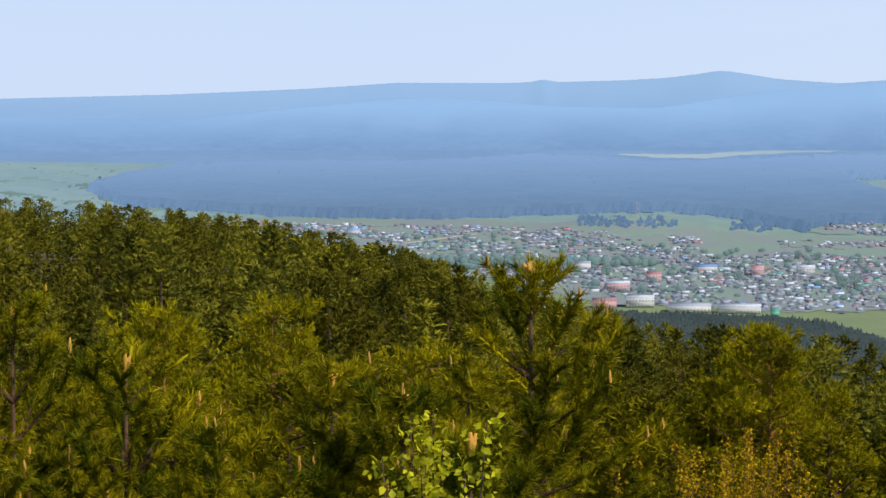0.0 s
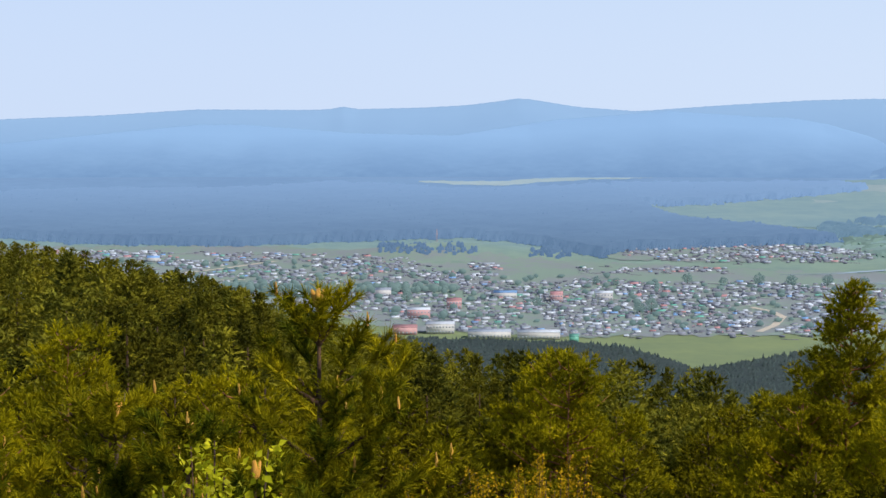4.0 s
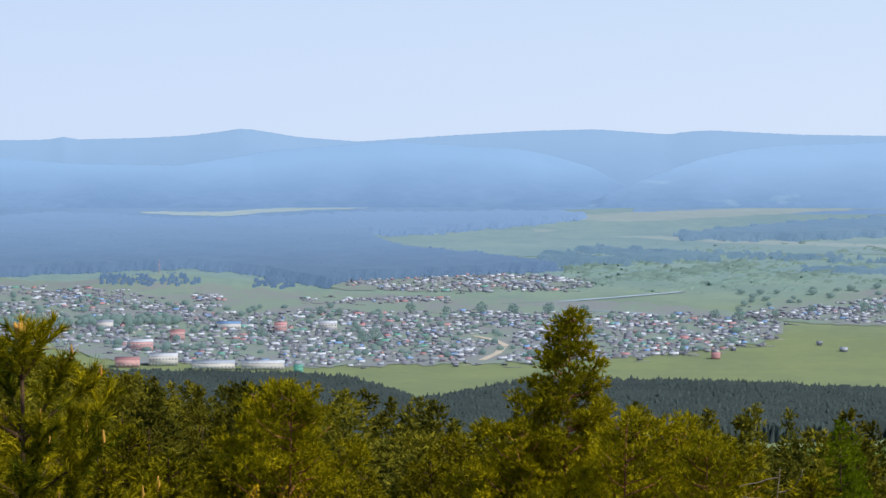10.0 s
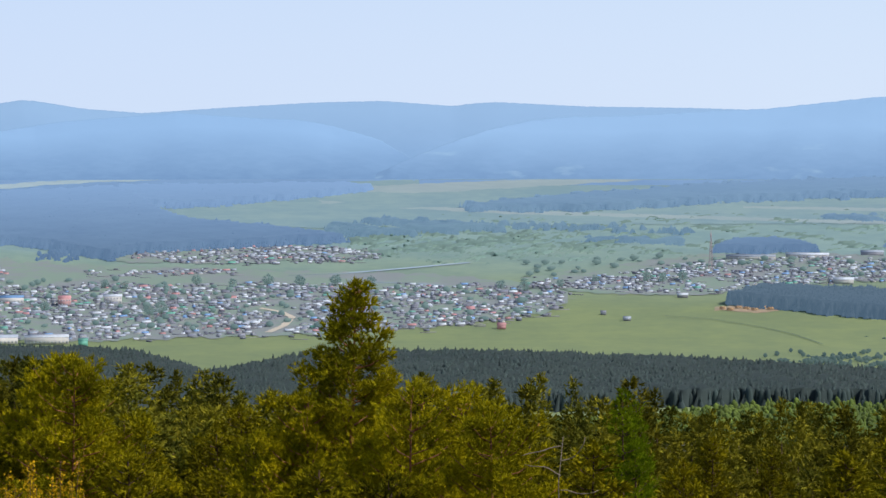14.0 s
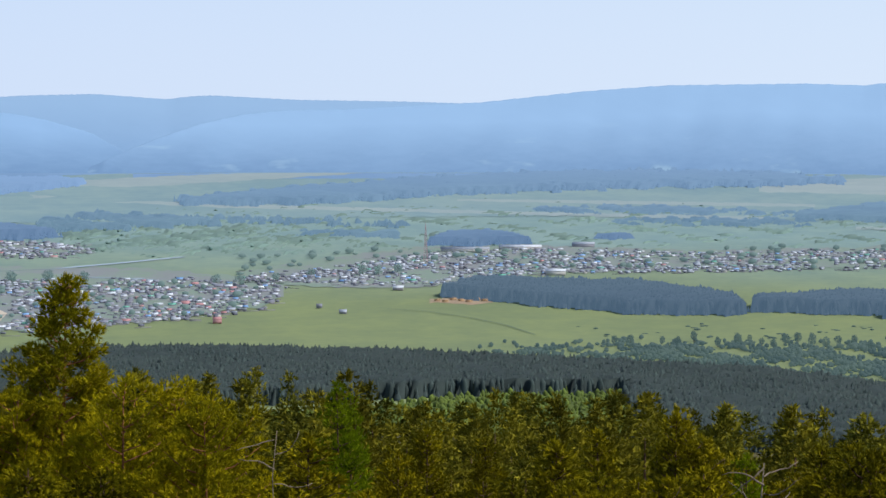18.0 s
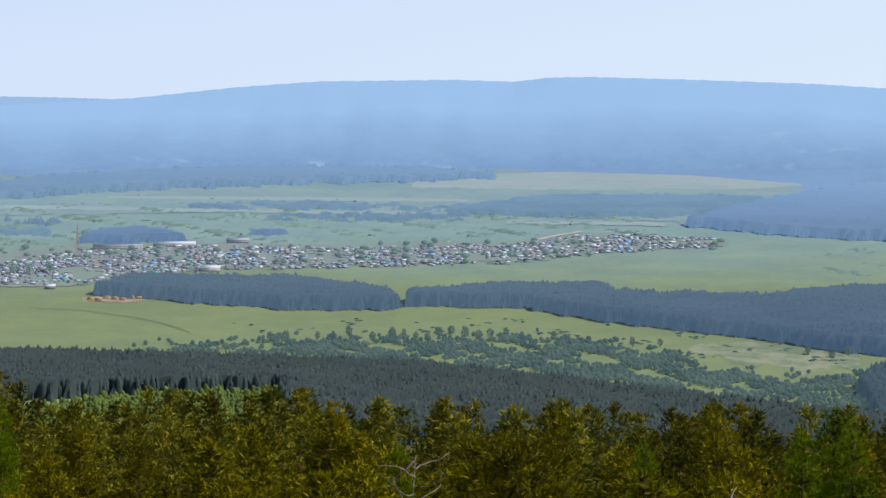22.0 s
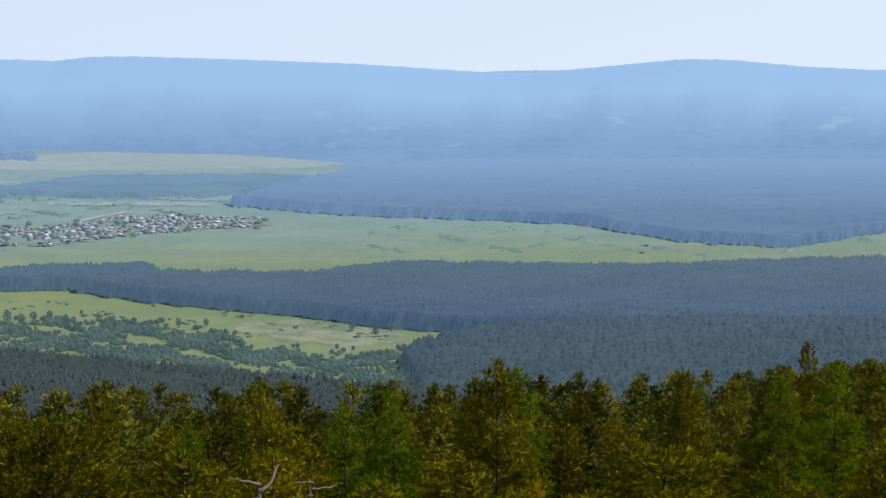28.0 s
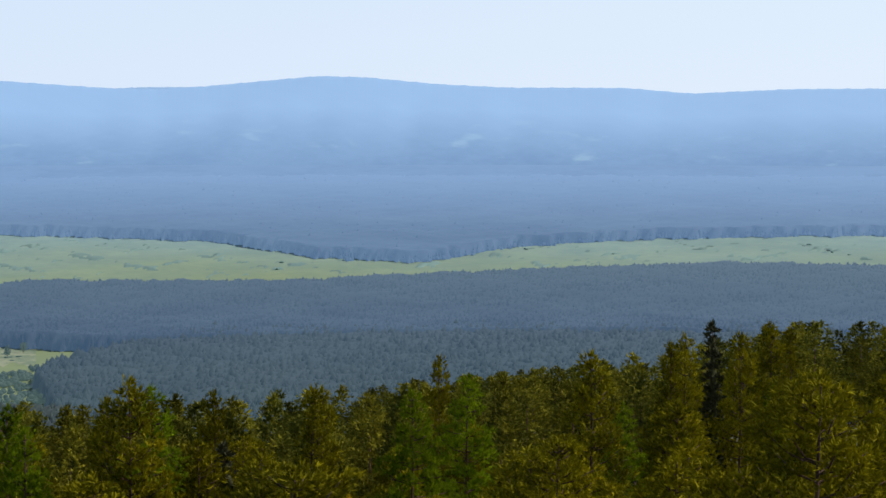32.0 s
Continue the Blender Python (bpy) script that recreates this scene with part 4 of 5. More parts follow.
big_block(3.35, 5.54, 9, 8, 5, ROOFS["green"], "green", "small green hangar beside the meadow", name="hangar")
big_block(4.1, 4.55, 20, 12, 8, "pale plaster", "white_slate", "cream public building among houses", windows=6, storeys=2)
big_block(-1.5, 4.45, 18, 11, 7, "pale plaster", "grey_tin", "pale building with a grey roof among trees", windows=6)
big_block(1.6, 4.5, 26, 10, 6, "pale plaster", "blue", "long pale building with a bluish roof", windows=7)
big_block(0.3, 4.78, 16, 10, 9, PINK, "red", "tall pink house with a red roof", windows=5, storeys=2)
big_block(2.9, 4.6, 14, 12, 9, PINK, "red", "red and white school-like building", windows=5, storeys=2)
big_block(-7.3, 3.55, 16, 10, 6, "pale plaster", "blue", "bright blue-roofed building on the slope", windows=4)
big_block(-6.35, 4.42, 26, 16, 6, "pale plaster", "blue", "bluish hall with an arched-looking roof at the forest edge", windows=6, name="hall")
big_block(13.92, 5.22, 9, 8, 4, ROOFS["red"], "red", "small red barn on the meadow's edge", name="barn")
big_block(16.5, 4.88, 6, 4, 2.2, "dark log", "brown", "dark log barn alone on the meadow", name="barn")
big_block(17.1, 5.02, 8, 4.5, 2.2, "dark log", "grey_tin", "low cattle shed on the meadow", name="barn")
big_block(18.5, 4.42, 12, 6, 3, "grey board", "white_slate", "long white-roofed farm shed", name="barn")
big_block(20.2, 3.42, 64, 14, 4, "pale plaster", "grey_tin", "long pale factory hall by the mast", windows=10)
big_block(21.6, 3.36, 56, 14, 4, "pale plaster", "white_slate", "long low warehouse beside the village", windows=10)
big_block(22.5, 3.97, 24, 12, 5, "pale plaster", "white_slate", "white-roofed barn by the pine wood", name="barn")
big_block(23.2, 3.28, 30, 10, 4, "grey board", "grey_tin", "far grey cattle shed", name="barn")

M_TIMBER = mat("sawn_timber", (0.50, 0.34, 0.20), (0.40, 0.27, 0.17), scale=0.8, amount=0.7)
for k in range(7):
    e = new("timber_stack")
    az, dd = 19.5 + 0.2 * k, float(dist(4.72 + 0.03 * math.sin(k * 2.1)))
    e.matrix_basis = Matrix.Translation(xyz(az, dd, 0.9).tolist()) @ Matrix.Rotation(-math.radians(az) + 0.4 * math.sin(k), 4, "Z")
    for j in range(3):
        part("layer", mesh_np("layer", *box_np(-3.5 + 0.2 * j, 3.5 - 0.15 * j, -1.6, 1.6, 0.8 * j, 0.8 * j + 0.72), M_TIMBER), e)
    tagged(e, "stack of fresh sawn timber in a yard", "timber", "stacks in the timber yard")

# masts
M_MAST = mat("mast_steel", (0.46, 0.36, 0.38), (0.40, 0.31, 0.34), scale=0.5, amount=0.4)


def mast(az, dep, height, foot, label):
    e = new("lattice_mast")
    e.location = xyz(az, float(dist(dep)), 0.0).tolist()
    n = 9
    lev = [(height * i / n, foot * (1 - 0.85 * i / n)) for i in range(n + 1)]
    corner = [(1, 1), (-1, 1), (-1, -1), (1, -1)]
    for cx, cy in corner:
        part("leg", mesh_np("leg", *tube([(cx * r, cy * r, z) for z, r in lev], [0.2] * (n + 1), 4), M_MAST), e)
    braces = []
    for i in range(n):
        (z0, r0), (z1, r1) = lev[i], lev[i + 1]
        for k in range(4):
            a, b = corner[k], corner[(k + 1) % 4]
            braces.append(tube([(a[0] * r0, a[1] * r0, z0), (b[0] * r1, b[1] * r1, z1)], [0.1, 0.1], 3))
            braces.append(tube([(a[0] * r1, a[1] * r1, z1), (b[0] * r1, b[1] * r1, z1)], [0.1, 0.1], 3))
    part("bracing", mesh_np("bracing", *merged(braces), M_MAST), e)
    part("aerial", mesh_np("aerial", *tube([(0, 0, height), (0, 0, height * 1.14)], [0.25, 0.1], 5), M_MAST), e)
    return tagged(e, label, "mast")


mast(19.2, 3.72, 48, 2.4, "tall red and white lattice communication mast")
mast(-0.14, 3.38, 17, 1.6, "small lattice mast on a bare knoll")

# ---- trees in the town and on the meadow ----


def leafy(seed, n=150, blade=0.26):
    """A round crown from many leaf clumps, unit height, with a trunk."""
    r = np.random.default_rng(seed)
    u = r.normal(size=(n, 3))
    u /= np.linalg.norm(u, axis=1)[:, None]
    c = u * np.array([0.36, 0.36, 0.36]) * r.uniform(0.55, 1.0, (n, 1)) ** 0.5 + (0, 0, 0.48)
    c += 0.06 * np.sin(c[:, (1, 2, 0)] * 17 + seed)
    return puffs_np(c, u, 5, 0.10, 0.05, r)


def blades_np(c, d, k, length, width, r, loose):
    """k pointed blades at every centre c along d."""
    c, d = np.repeat(c, k, 0), np.repeat(d, k, 0)
    d = d + r.normal(0, loose, d.shape)
    d /= np.linalg.norm(d, axis=1)[:, None] + 1e-9
    s = np.cross(d, r.normal(size=d.shape))
    s /= np.linalg.norm(s, axis=1)[:, None] + 1e-9
    ln = length * r.uniform(0.65, 1.25, (len(c), 1))
    v = np.stack([c - s * width / 2, c + s * width / 2, c + d * ln], 1).reshape(-1, 3)
    return v, np.arange(len(v)).reshape(-1, 3)


def puffs_np(c, out, k, rad, size, r, slim=0.5):
    """Needle clumps: k small pointed facets lying round every centre, turned outwards, tips upwards."""
    c, out = np.repeat(c, k, 0), np.repeat(out, k, 0)
    u = r.normal(size=c.shape) + (0, 0, 0.35)
    u /= np.linalg.norm(u, axis=1)[:, None]
    p = c + u * rad * r.uniform(0.5, 1.1, (len(c), 1)) * (1.0, 1.0, 0.8)
    n = u * 0.9 + out * 0.7 + r.normal(0, 0.25, c.shape)
    n /= np.linalg.norm(n, axis=1)[:, None]
    t1 = out * 0.6 + r.normal(0, 0.5, c.shape) + (0, 0, 0.9)
    t1 -= n * (t1 * n).sum(1)[:, None]
    t1 /= np.linalg.norm(t1, axis=1)[:, None] + 1e-9
    t2 = np.cross(n, t1)
    s = size * r.uniform(0.6, 1.3, (len(c), 1))
    v = np.stack([p + t1 * s * 1.6, p - t1 * s * 0.5 + t2 * s * slim, p - t1 * s * 0.5 - t2 * s * slim], 1).reshape(-1, 3)
    return v, np.arange(len(v)).reshape(-1, 3)


def leaf_tree(name, az, dep, h, w, label, group, crown_mesh, trunk_mesh):
    e = new(name)
    e.matrix_basis = Matrix.Translation(xyz(az, float(dist(dep)), 0.0).tolist()) @ Matrix.Rotation(az * 3.1, 4, "Z") @ Matrix.Diagonal((w, w, h, 1))
    part("trunk", trunk_mesh, e)
    part("crown", crown_mesh, e)
    return tagged(e, label, "tree", group)


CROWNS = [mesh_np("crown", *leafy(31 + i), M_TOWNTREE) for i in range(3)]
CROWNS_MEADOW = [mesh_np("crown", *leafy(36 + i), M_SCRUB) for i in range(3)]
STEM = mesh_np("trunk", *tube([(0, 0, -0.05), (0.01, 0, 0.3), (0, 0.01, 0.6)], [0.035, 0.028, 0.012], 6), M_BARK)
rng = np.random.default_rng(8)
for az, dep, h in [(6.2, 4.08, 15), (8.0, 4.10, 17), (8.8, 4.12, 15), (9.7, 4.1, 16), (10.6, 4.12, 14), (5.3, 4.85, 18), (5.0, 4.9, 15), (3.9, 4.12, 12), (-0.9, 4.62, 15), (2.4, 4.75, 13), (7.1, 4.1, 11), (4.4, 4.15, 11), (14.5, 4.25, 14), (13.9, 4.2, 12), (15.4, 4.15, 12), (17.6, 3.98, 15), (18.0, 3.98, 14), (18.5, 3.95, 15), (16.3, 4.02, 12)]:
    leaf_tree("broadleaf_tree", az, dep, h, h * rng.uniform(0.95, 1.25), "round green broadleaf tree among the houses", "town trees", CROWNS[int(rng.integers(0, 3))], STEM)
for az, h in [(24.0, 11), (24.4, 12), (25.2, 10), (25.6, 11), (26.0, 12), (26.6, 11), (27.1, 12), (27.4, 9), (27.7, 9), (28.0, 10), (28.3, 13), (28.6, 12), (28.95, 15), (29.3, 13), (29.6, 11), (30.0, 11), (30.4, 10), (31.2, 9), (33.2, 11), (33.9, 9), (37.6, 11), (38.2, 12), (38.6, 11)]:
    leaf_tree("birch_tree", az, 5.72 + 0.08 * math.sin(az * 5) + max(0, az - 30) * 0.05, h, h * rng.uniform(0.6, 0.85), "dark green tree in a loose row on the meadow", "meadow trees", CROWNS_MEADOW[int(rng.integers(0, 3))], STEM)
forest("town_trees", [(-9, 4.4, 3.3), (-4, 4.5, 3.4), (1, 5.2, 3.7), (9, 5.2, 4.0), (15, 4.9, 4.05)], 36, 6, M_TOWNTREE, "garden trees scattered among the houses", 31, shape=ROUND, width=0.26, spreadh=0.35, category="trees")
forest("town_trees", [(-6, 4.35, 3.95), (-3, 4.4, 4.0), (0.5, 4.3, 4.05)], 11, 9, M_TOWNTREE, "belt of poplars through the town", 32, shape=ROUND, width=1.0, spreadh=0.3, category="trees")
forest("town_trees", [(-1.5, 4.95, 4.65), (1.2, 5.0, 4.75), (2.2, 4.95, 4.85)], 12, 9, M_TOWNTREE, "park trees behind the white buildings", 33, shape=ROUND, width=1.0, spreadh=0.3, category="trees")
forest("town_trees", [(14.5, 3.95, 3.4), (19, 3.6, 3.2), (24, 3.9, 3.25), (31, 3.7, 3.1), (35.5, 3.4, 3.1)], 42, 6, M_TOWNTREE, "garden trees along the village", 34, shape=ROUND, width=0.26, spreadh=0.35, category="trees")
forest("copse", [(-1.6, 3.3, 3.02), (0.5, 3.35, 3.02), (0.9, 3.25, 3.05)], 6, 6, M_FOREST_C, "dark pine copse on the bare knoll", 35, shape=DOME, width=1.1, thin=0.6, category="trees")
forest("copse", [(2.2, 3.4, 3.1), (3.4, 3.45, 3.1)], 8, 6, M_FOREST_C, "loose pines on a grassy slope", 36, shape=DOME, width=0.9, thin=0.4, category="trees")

# ---- pines of the hill ----
TREELINE = np.array([(-30, 2.6), (-16, 2.8), (-13, 3.05), (-10.3, 3.3), (-7.7, 3.8), (-6.3, 4.1), (-4.1, 4.75), (-1.9, 5.55), (0.9, 5.95), (3, 6.0), (5.3, 6.2), (8.2, 6.65), (12.5, 6.5), (16.8, 6.5), (19.6, 6.85), (23.3, 7.05), (27.6, 7.3), (32, 7.45), (36, 7.45), (39, 7.4), (41.4, 7.35), (45.8, 7.3), (49.1, 7.1), (53, 6.7), (55.8, 6.0), (57.5, 5.6), (59.3, 5.4), (66, 5.2)])


def pine_np(h, rad, seed, whorls=12, boughs=5, clumps=1.0, tufts=7, blades=5, bl=0.2, bw=0.045, base=0.4, power=1.0, droop=0.0, fat=1.1, cushion=0.34, inner=0.3, wood_sides=3, tops=1):
    """Trunk and boughs in whorls; every bough carries cushions of needle tufts that point up and outwards."""
    r = np.random.default_rng(seed)
    lean = r.normal(0, 0.012, 2)

    def stem(z):
        return np.array([lean[0] * z + 0.004 * h * math.sin(z * 0.6 + seed), lean[1] * z + 0.004 * h * math.cos(z * 0.5 + seed), z])

    def outline(u):
        return rad * min(1.0, max(1 - u, 0.0) ** power * fat + 0.05) * (0.7 + 0.3 * min(1, u * 4))

    tp = [tuple(stem(z)) for z in np.linspace(-0.5, h * 0.985, 9)]
    wood = [tube(tp, [max(0.012 * h * (1 - i / 8.6), 0.015) for i in range(9)], 7)]
    mids, grow = [], []
    lobes = r.uniform(0.82, 1.1, 7)
    for w in range(whorls):
        n = boughs + int(r.integers(-1, 2))
        turn = r.uniform(0, 6.28)
        for b in range(n):
            u = min(max((w + 0.5 + r.uniform(-0.38, 0.38)) / whorls, 0.0), 0.985)
            ang = turn + 2 * math.pi * b / n + r.uniform(-0.4, 0.4)
            lobe = lobes[int(ang * 7 / 6.2832) % 7]
            reach = outline(u) * lobe * r.uniform(0.74, 1.12)
            rise = reach * (r.uniform(0.02, 0.38) + 0.45 * u - droop)
            x0 = stem((base + (0.98 - base) * u) * h)
            out = np.array([math.cos(ang), math.sin(ang), 0.0])
            side = np.array([-out[1], out[0], 0.0])
            way = [x0 + out * reach * q + np.array([0, 0, rise * q ** 1.6 - 0.10 * reach * q * (1 - q)]) for q in (0, 0.5, 1.0)]
            wood.append(tube(way, [0.0045 * h * (1.1 - u * 0.7) * 0.6, 0.022, 0.008], wood_sides))
            k = max(1, int(round(clumps * reach / cushion * 1.5)))
            q = 1.02 - 0.68 * r.uniform(0, 1, k) ** 1.15
            q[0] = 1.0
            c = x0 + out * (reach * q)[:, None] + side * (r.normal(0, 0.26, k) * reach * (1.18 - q))[:, None]
            c[:, 2] += rise * q ** 1.6 + r.normal(0.03, 0.07, k) * reach
            mids.append(c)
            grow.append(np.repeat((out * 0.55 + np.array([0, 0, 0.25]))[None], k, 0))
    lead = []
    for q in range(tops):
        o = np.array([0.0, 0.0, 0.0]) if q == 0 else np.array([r.normal(0, 0.16) * rad, r.normal(0, 0.16) * rad, -r.uniform(0.03, 0.09) * h])
        for f in (0.0, 0.022, 0.045):
            lead.append(stem(h * 0.985) + o * (1 - f * 4) - np.array([0, 0, f * h]))
    mids.append(np.array(lead))
    grow.append(np.repeat(np.array([[0, 0, 0.9]]), len(lead), 0))
    mids, grow = np.concatenate(mids), np.concatenate(grow)
    slim = np.ones(len(mids))
    slim[-len(lead):] = 0.45
    # tufts in flat cushions
    e = r.normal(size=(len(mids), tufts, 3))
    e /= np.linalg.norm(e, axis=2)[..., None]
    size = cushion * r.uniform(0.7, 1.25, len(mids)) * slim
    off = e * (size[:, None] * r.uniform(0.45, 1.0, (len(mids), tufts)))[..., None] * (1.0, 1.0, 0.55)
    p = (mids[:, None] + off).reshape(-1, 3)
    up = (e * (1.0, 1.0, 0.7) + grow[:, None] + np.array([0, 0, 0.45])).reshape(-1, 3)
    up /= np.linalg.norm(up, axis=1)[:, None] + 1e-9
    face = (e + grow[:, None] * 0.6 + np.array([0, 0, 0.35])).reshape(-1, 3)
    p, up, face = (np.repeat(x, blades, 0) for x in (p, up, face))
    d = up + r.normal(0, 0.42, up.shape)
    d /= np.linalg.norm(d, axis=1)[:, None] + 1e-9
    sd = np.cross(d, face + r.normal(0, 0.45, face.shape))
    sd /= np.linalg.norm(sd, axis=1)[:, None] + 1e-9
    ln = bl * r.uniform(0.6, 1.3, (len(p), 1))
    v = np.stack([p - sd * bw / 2, p + sd * bw / 2, p + d * ln], 1).reshape(-1, 3)
    tuft_mesh = (v, np.arange(len(v)).reshape(-1, 3))
    if not inner:
        return merged(wood), tuft_mesh
    # shaded inner boughs that close the crown
    zs = np.linspace(base + 0.02, 0.93, 9)
    ang = np.arange(9) * 2 * math.pi / 9
    core = []
    for q, zf in enumerate(zs):
        rr = inner * outline((zf - base) / (0.98 - base)) * r.uniform(0.5, 1.25, 9)
        o = stem(zf * h)
        core.append(np.stack([rr * np.cos(ang + q * 0.35) + o[0], rr * np.sin(ang + q * 0.35) + o[1], zf * h + r.normal(0, 0.02 * h, 9)], 1))
    ix = np.arange(81).reshape(9, 9)
    nx = np.roll(ix, -1, 1)
    quads = np.stack([ix[:-1], nx[:-1], nx[1:], ix[1:]], -1).reshape(-1, 4)
    body = (np.array(core).reshape(-1, 3), np.concatenate([quads[:, (0, 1, 2)], quads[:, (0, 2, 3)]]))
    return merged(wood), merged([body, tuft_mesh])


def pine_kit(name, needle, label, category, group, bark, **kw):
    e = new(name)
    wood, leaf = pine_np(**kw)
    part("trunk", mesh_np("trunk", *wood, bark), e)
    part("crown", mesh_np("crown", *leaf, needle), e)
    return tagged(e, label, category, group)


def plant(kit, az, d, h, turn, wide=1.0, h0=14.0):
    """A copy of a kit built h0 tall, standing on the slope."""
    s = h / h0
    m = Matrix.Translation(xyz(az, d, -0.1).tolist()) @ Matrix.Rotation(turn, 4, "Z") @ Matrix.Diagonal((s * wide, s * wide, s, 1))
    if kit["used"] == 0:
        kit["used"] = 1
        kit["ob"].matrix_basis = m
        return kit["ob"]
    keep = kit["ob"].matrix_basis.copy()
    kit["ob"].matrix_basis = Matrix.Identity(4)
    ob = copy_thing(kit["ob"], m)
    kit["ob"].matrix_basis = keep
    return ob


def kit_of(*a, **kw):
    return {"ob": pine_kit(*a, **kw), "used": 0}


SLOPE_FORMS = [(2.5, 0.38, 0.85, 15), (2.8, 0.46, 0.7, 12), (2.2, 0.36, 0.95, 16), (2.7, 0.48, 0.75, 12), (2.4, 0.42, 0.9, 14), (2.0, 0.38, 1.0, 16)]
SLOPE = [kit_of("pine_tree", M_NEEDLE, "sunlit olive-green Scots pine in the slope forest", "pine", "pines on the slope", M_BARK,
                h=14.0, rad=r0, seed=100 + i, whorls=n0, boughs=6, clumps=0.85, tufts=9, blades=4, bl=0.2, bw=0.07, base=b0, power=p0, fat=1.05, cushion=0.32, inner=0, tops=1 + i % 3)
         for i, (r0, b0, p0, n0) in enumerate(SLOPE_FORMS)]
SLOPE_NEAR = [kit_of("pine_tree", M_NEEDLE, "sunlit olive-green Scots pine close below the viewpoint", "pine", "pines on the slope", M_BARK,
                     h=14.0, rad=r0, seed=140 + i, whorls=n0 + 2, boughs=6, clumps=1.0, tufts=9, blades=6, bl=0.15, bw=0.042, base=b0, power=p0, fat=1.1, cushion=0.26, inner=0, tops=1 + i % 3)
              for i, (r0, b0, p0, n0) in enumerate(SLOPE_FORMS[:4])]
rng = np.random.default_rng(17)
HEROES = [(10.1, 55.0, 3.5)]
# azimuth, half width, distance and how low the crowns in front must stay
CLEAR = [(10.1, 1.7, 56, 7.6), (11.9, 1.8, 56, 8.2), (15.4, 1.5, 47, 9.0), (27.7, 1.0, 47, 9.3), (35.3, 1.0, 43, 10.2), (36.6, 0.8, 49, 10.2), (38.1, 1.4, 72, 9.2), (41.5, 1.3, 74, 8.8), (48.4, 0.9, 74, 9.0), (49.8, 0.9, 78, 8.6), (17.0, 0.8, 80, 8.2), (43.7, 0.5, 70, 10.0), (2.9, 1.4, 62, 8.2), (42.3, 0.6, 60, 10.3), (46.8, 0.8, 60, 10.3), (57.3, 0.8, 80, 8.6), (53.6, 0.8, 76, 9.0)]
BINS = np.arange(-24, 68, 0.06)
covered = np.full(len(BINS), 11.0)


def stands_out(az, d, dep_top, half, margin):
    """True when the crown rises over the crowns in front of it; then it covers what lies behind."""
    w = math.degrees(half / d)
    k = np.abs(BINS - az) < w
    prof = dep_top + np.abs(BINS[k] - az) / w * math.degrees(half * 2.8 / d)
    if not (prof < covered[k] - margin).any():
        return False
    covered[k] = np.minimum(covered[k], prof + math.degrees(0.95 / d))
    return True


d = 24.0
while d < 92:
    step = math.degrees(4.2 / d)
    for az in np.arange(-19, 63, step):
        a2, d2 = az + rng.uniform(-0.4, 0.4) * step, d + rng.uniform(-2.0, 2.0)
        tl = float(np.interp(a2, TREELINE[:, 0], TREELINE[:, 1]))
        top = max(tl + 0.35, 6.1) + rng.uniform(0, 2.8) * (1.0 if d2 > 40 else 1.3)
        if top > 10.4:
            continue
        h = -d2 * math.tan(radians(top)) - float(land(a2, d2))
        if h < 4 or any(math.hypot(math.radians(a2 - ha) * d2, d2 - hd) < hr for ha, hd, hr in HEROES):
            continue
        if h > 17 or any(abs(a2 - ca) < cw and d2 < cd + 4 and top < cl for ca, cw, cd, cl in CLEAR):
            continue
        if not stands_out(a2, d2, top, 1.0, math.degrees(0.35 / d2)):
            continue
        plant(SLOPE_NEAR[int(rng.integers(0, 4))] if d2 < 46 else SLOPE[int(rng.integers(0, 6))], a2, d2, h, rng.uniform(0, 6.28), wide=rng.uniform(0.9, 1.2) * (14 / h) ** 0.35)
    d += 4.8

# the forest further down the slope: too many to count
rng = np.random.default_rng(23)
MID_FORMS = [(2.7, 1.25), (2.9, 1.1), (2.3, 1.35), (2.6, 1.2)]
MID = [pine_np(14.0, r0, 200 + i, 14, 5, 0.7, 6, 3, 0.25, 0.115, base=0.5, power=p0, fat=1.1, cushion=0.36, inner=0)[1] for i, (r0, p0) in enumerate(MID_FORMS)]
MID += [pine_np(14.0, r0, 220 + i, 11, 5, 0.7, 4, 2, 0.36, 0.22, base=0.52, power=p0, fat=1.1, cushion=0.46, inner=0.12)[1] for i, (r0, p0) in enumerate(MID_FORMS)]
MID_WOOD = tube([(0, 0, -1), (0, 0, 7), (0, 0, 12)], [0.16, 0.11, 0.03], 4)
places = [[] for _ in MID]
woods = []
d = 93.0
while d < 470:
    step = math.degrees((3.2 if d < 170 else 4.6) / d)
    lo, hi = (-19, 63)
    for az in np.arange(lo, hi, step):
        a2, d2 = az + rng.uniform(-0.4, 0.4) * step, d + rng.uniform(-2, 2)
        tl = float(np.interp(a2, TREELINE[:, 0], TREELINE[:, 1]))
        g = float(land(a2, d2))
        h = min(rng.normal(14.5, 2.6), 20.0)
        limit = -d2 * math.tan(radians(tl + rng.exponential(0.65) - 0.45)) - g
        h = min(h, limit)
        if h < 8.5:
            continue
        top = math.degrees(math.atan2(-(g + h), d2))
        if not stands_out(a2, d2, top, 0.95, math.degrees((0.35 if a2 > 5 else 0.8) / d2)):
            continue
        p = xyz(a2, d2, -0.3)
        row = [*p, rng.uniform(0, 6.28), (h / 14) ** 0.6 * rng.uniform(0.8, 1.3), h / 14]
        places[int(rng.integers(0, 4)) + (4 if d2 > 165 else 0)].append(row)
        woods.append(row)
    d += 3.8 if d < 170 else 4.8
v, t = merged([spread(*MID[i], np.array(q)) for i, q in enumerate(places) if q])
pine_forest = mesh_np("pine_forest", v, t, M_NEEDLE_MID)
tone = pine_forest.attributes.new("tone", "FLOAT", "POINT")
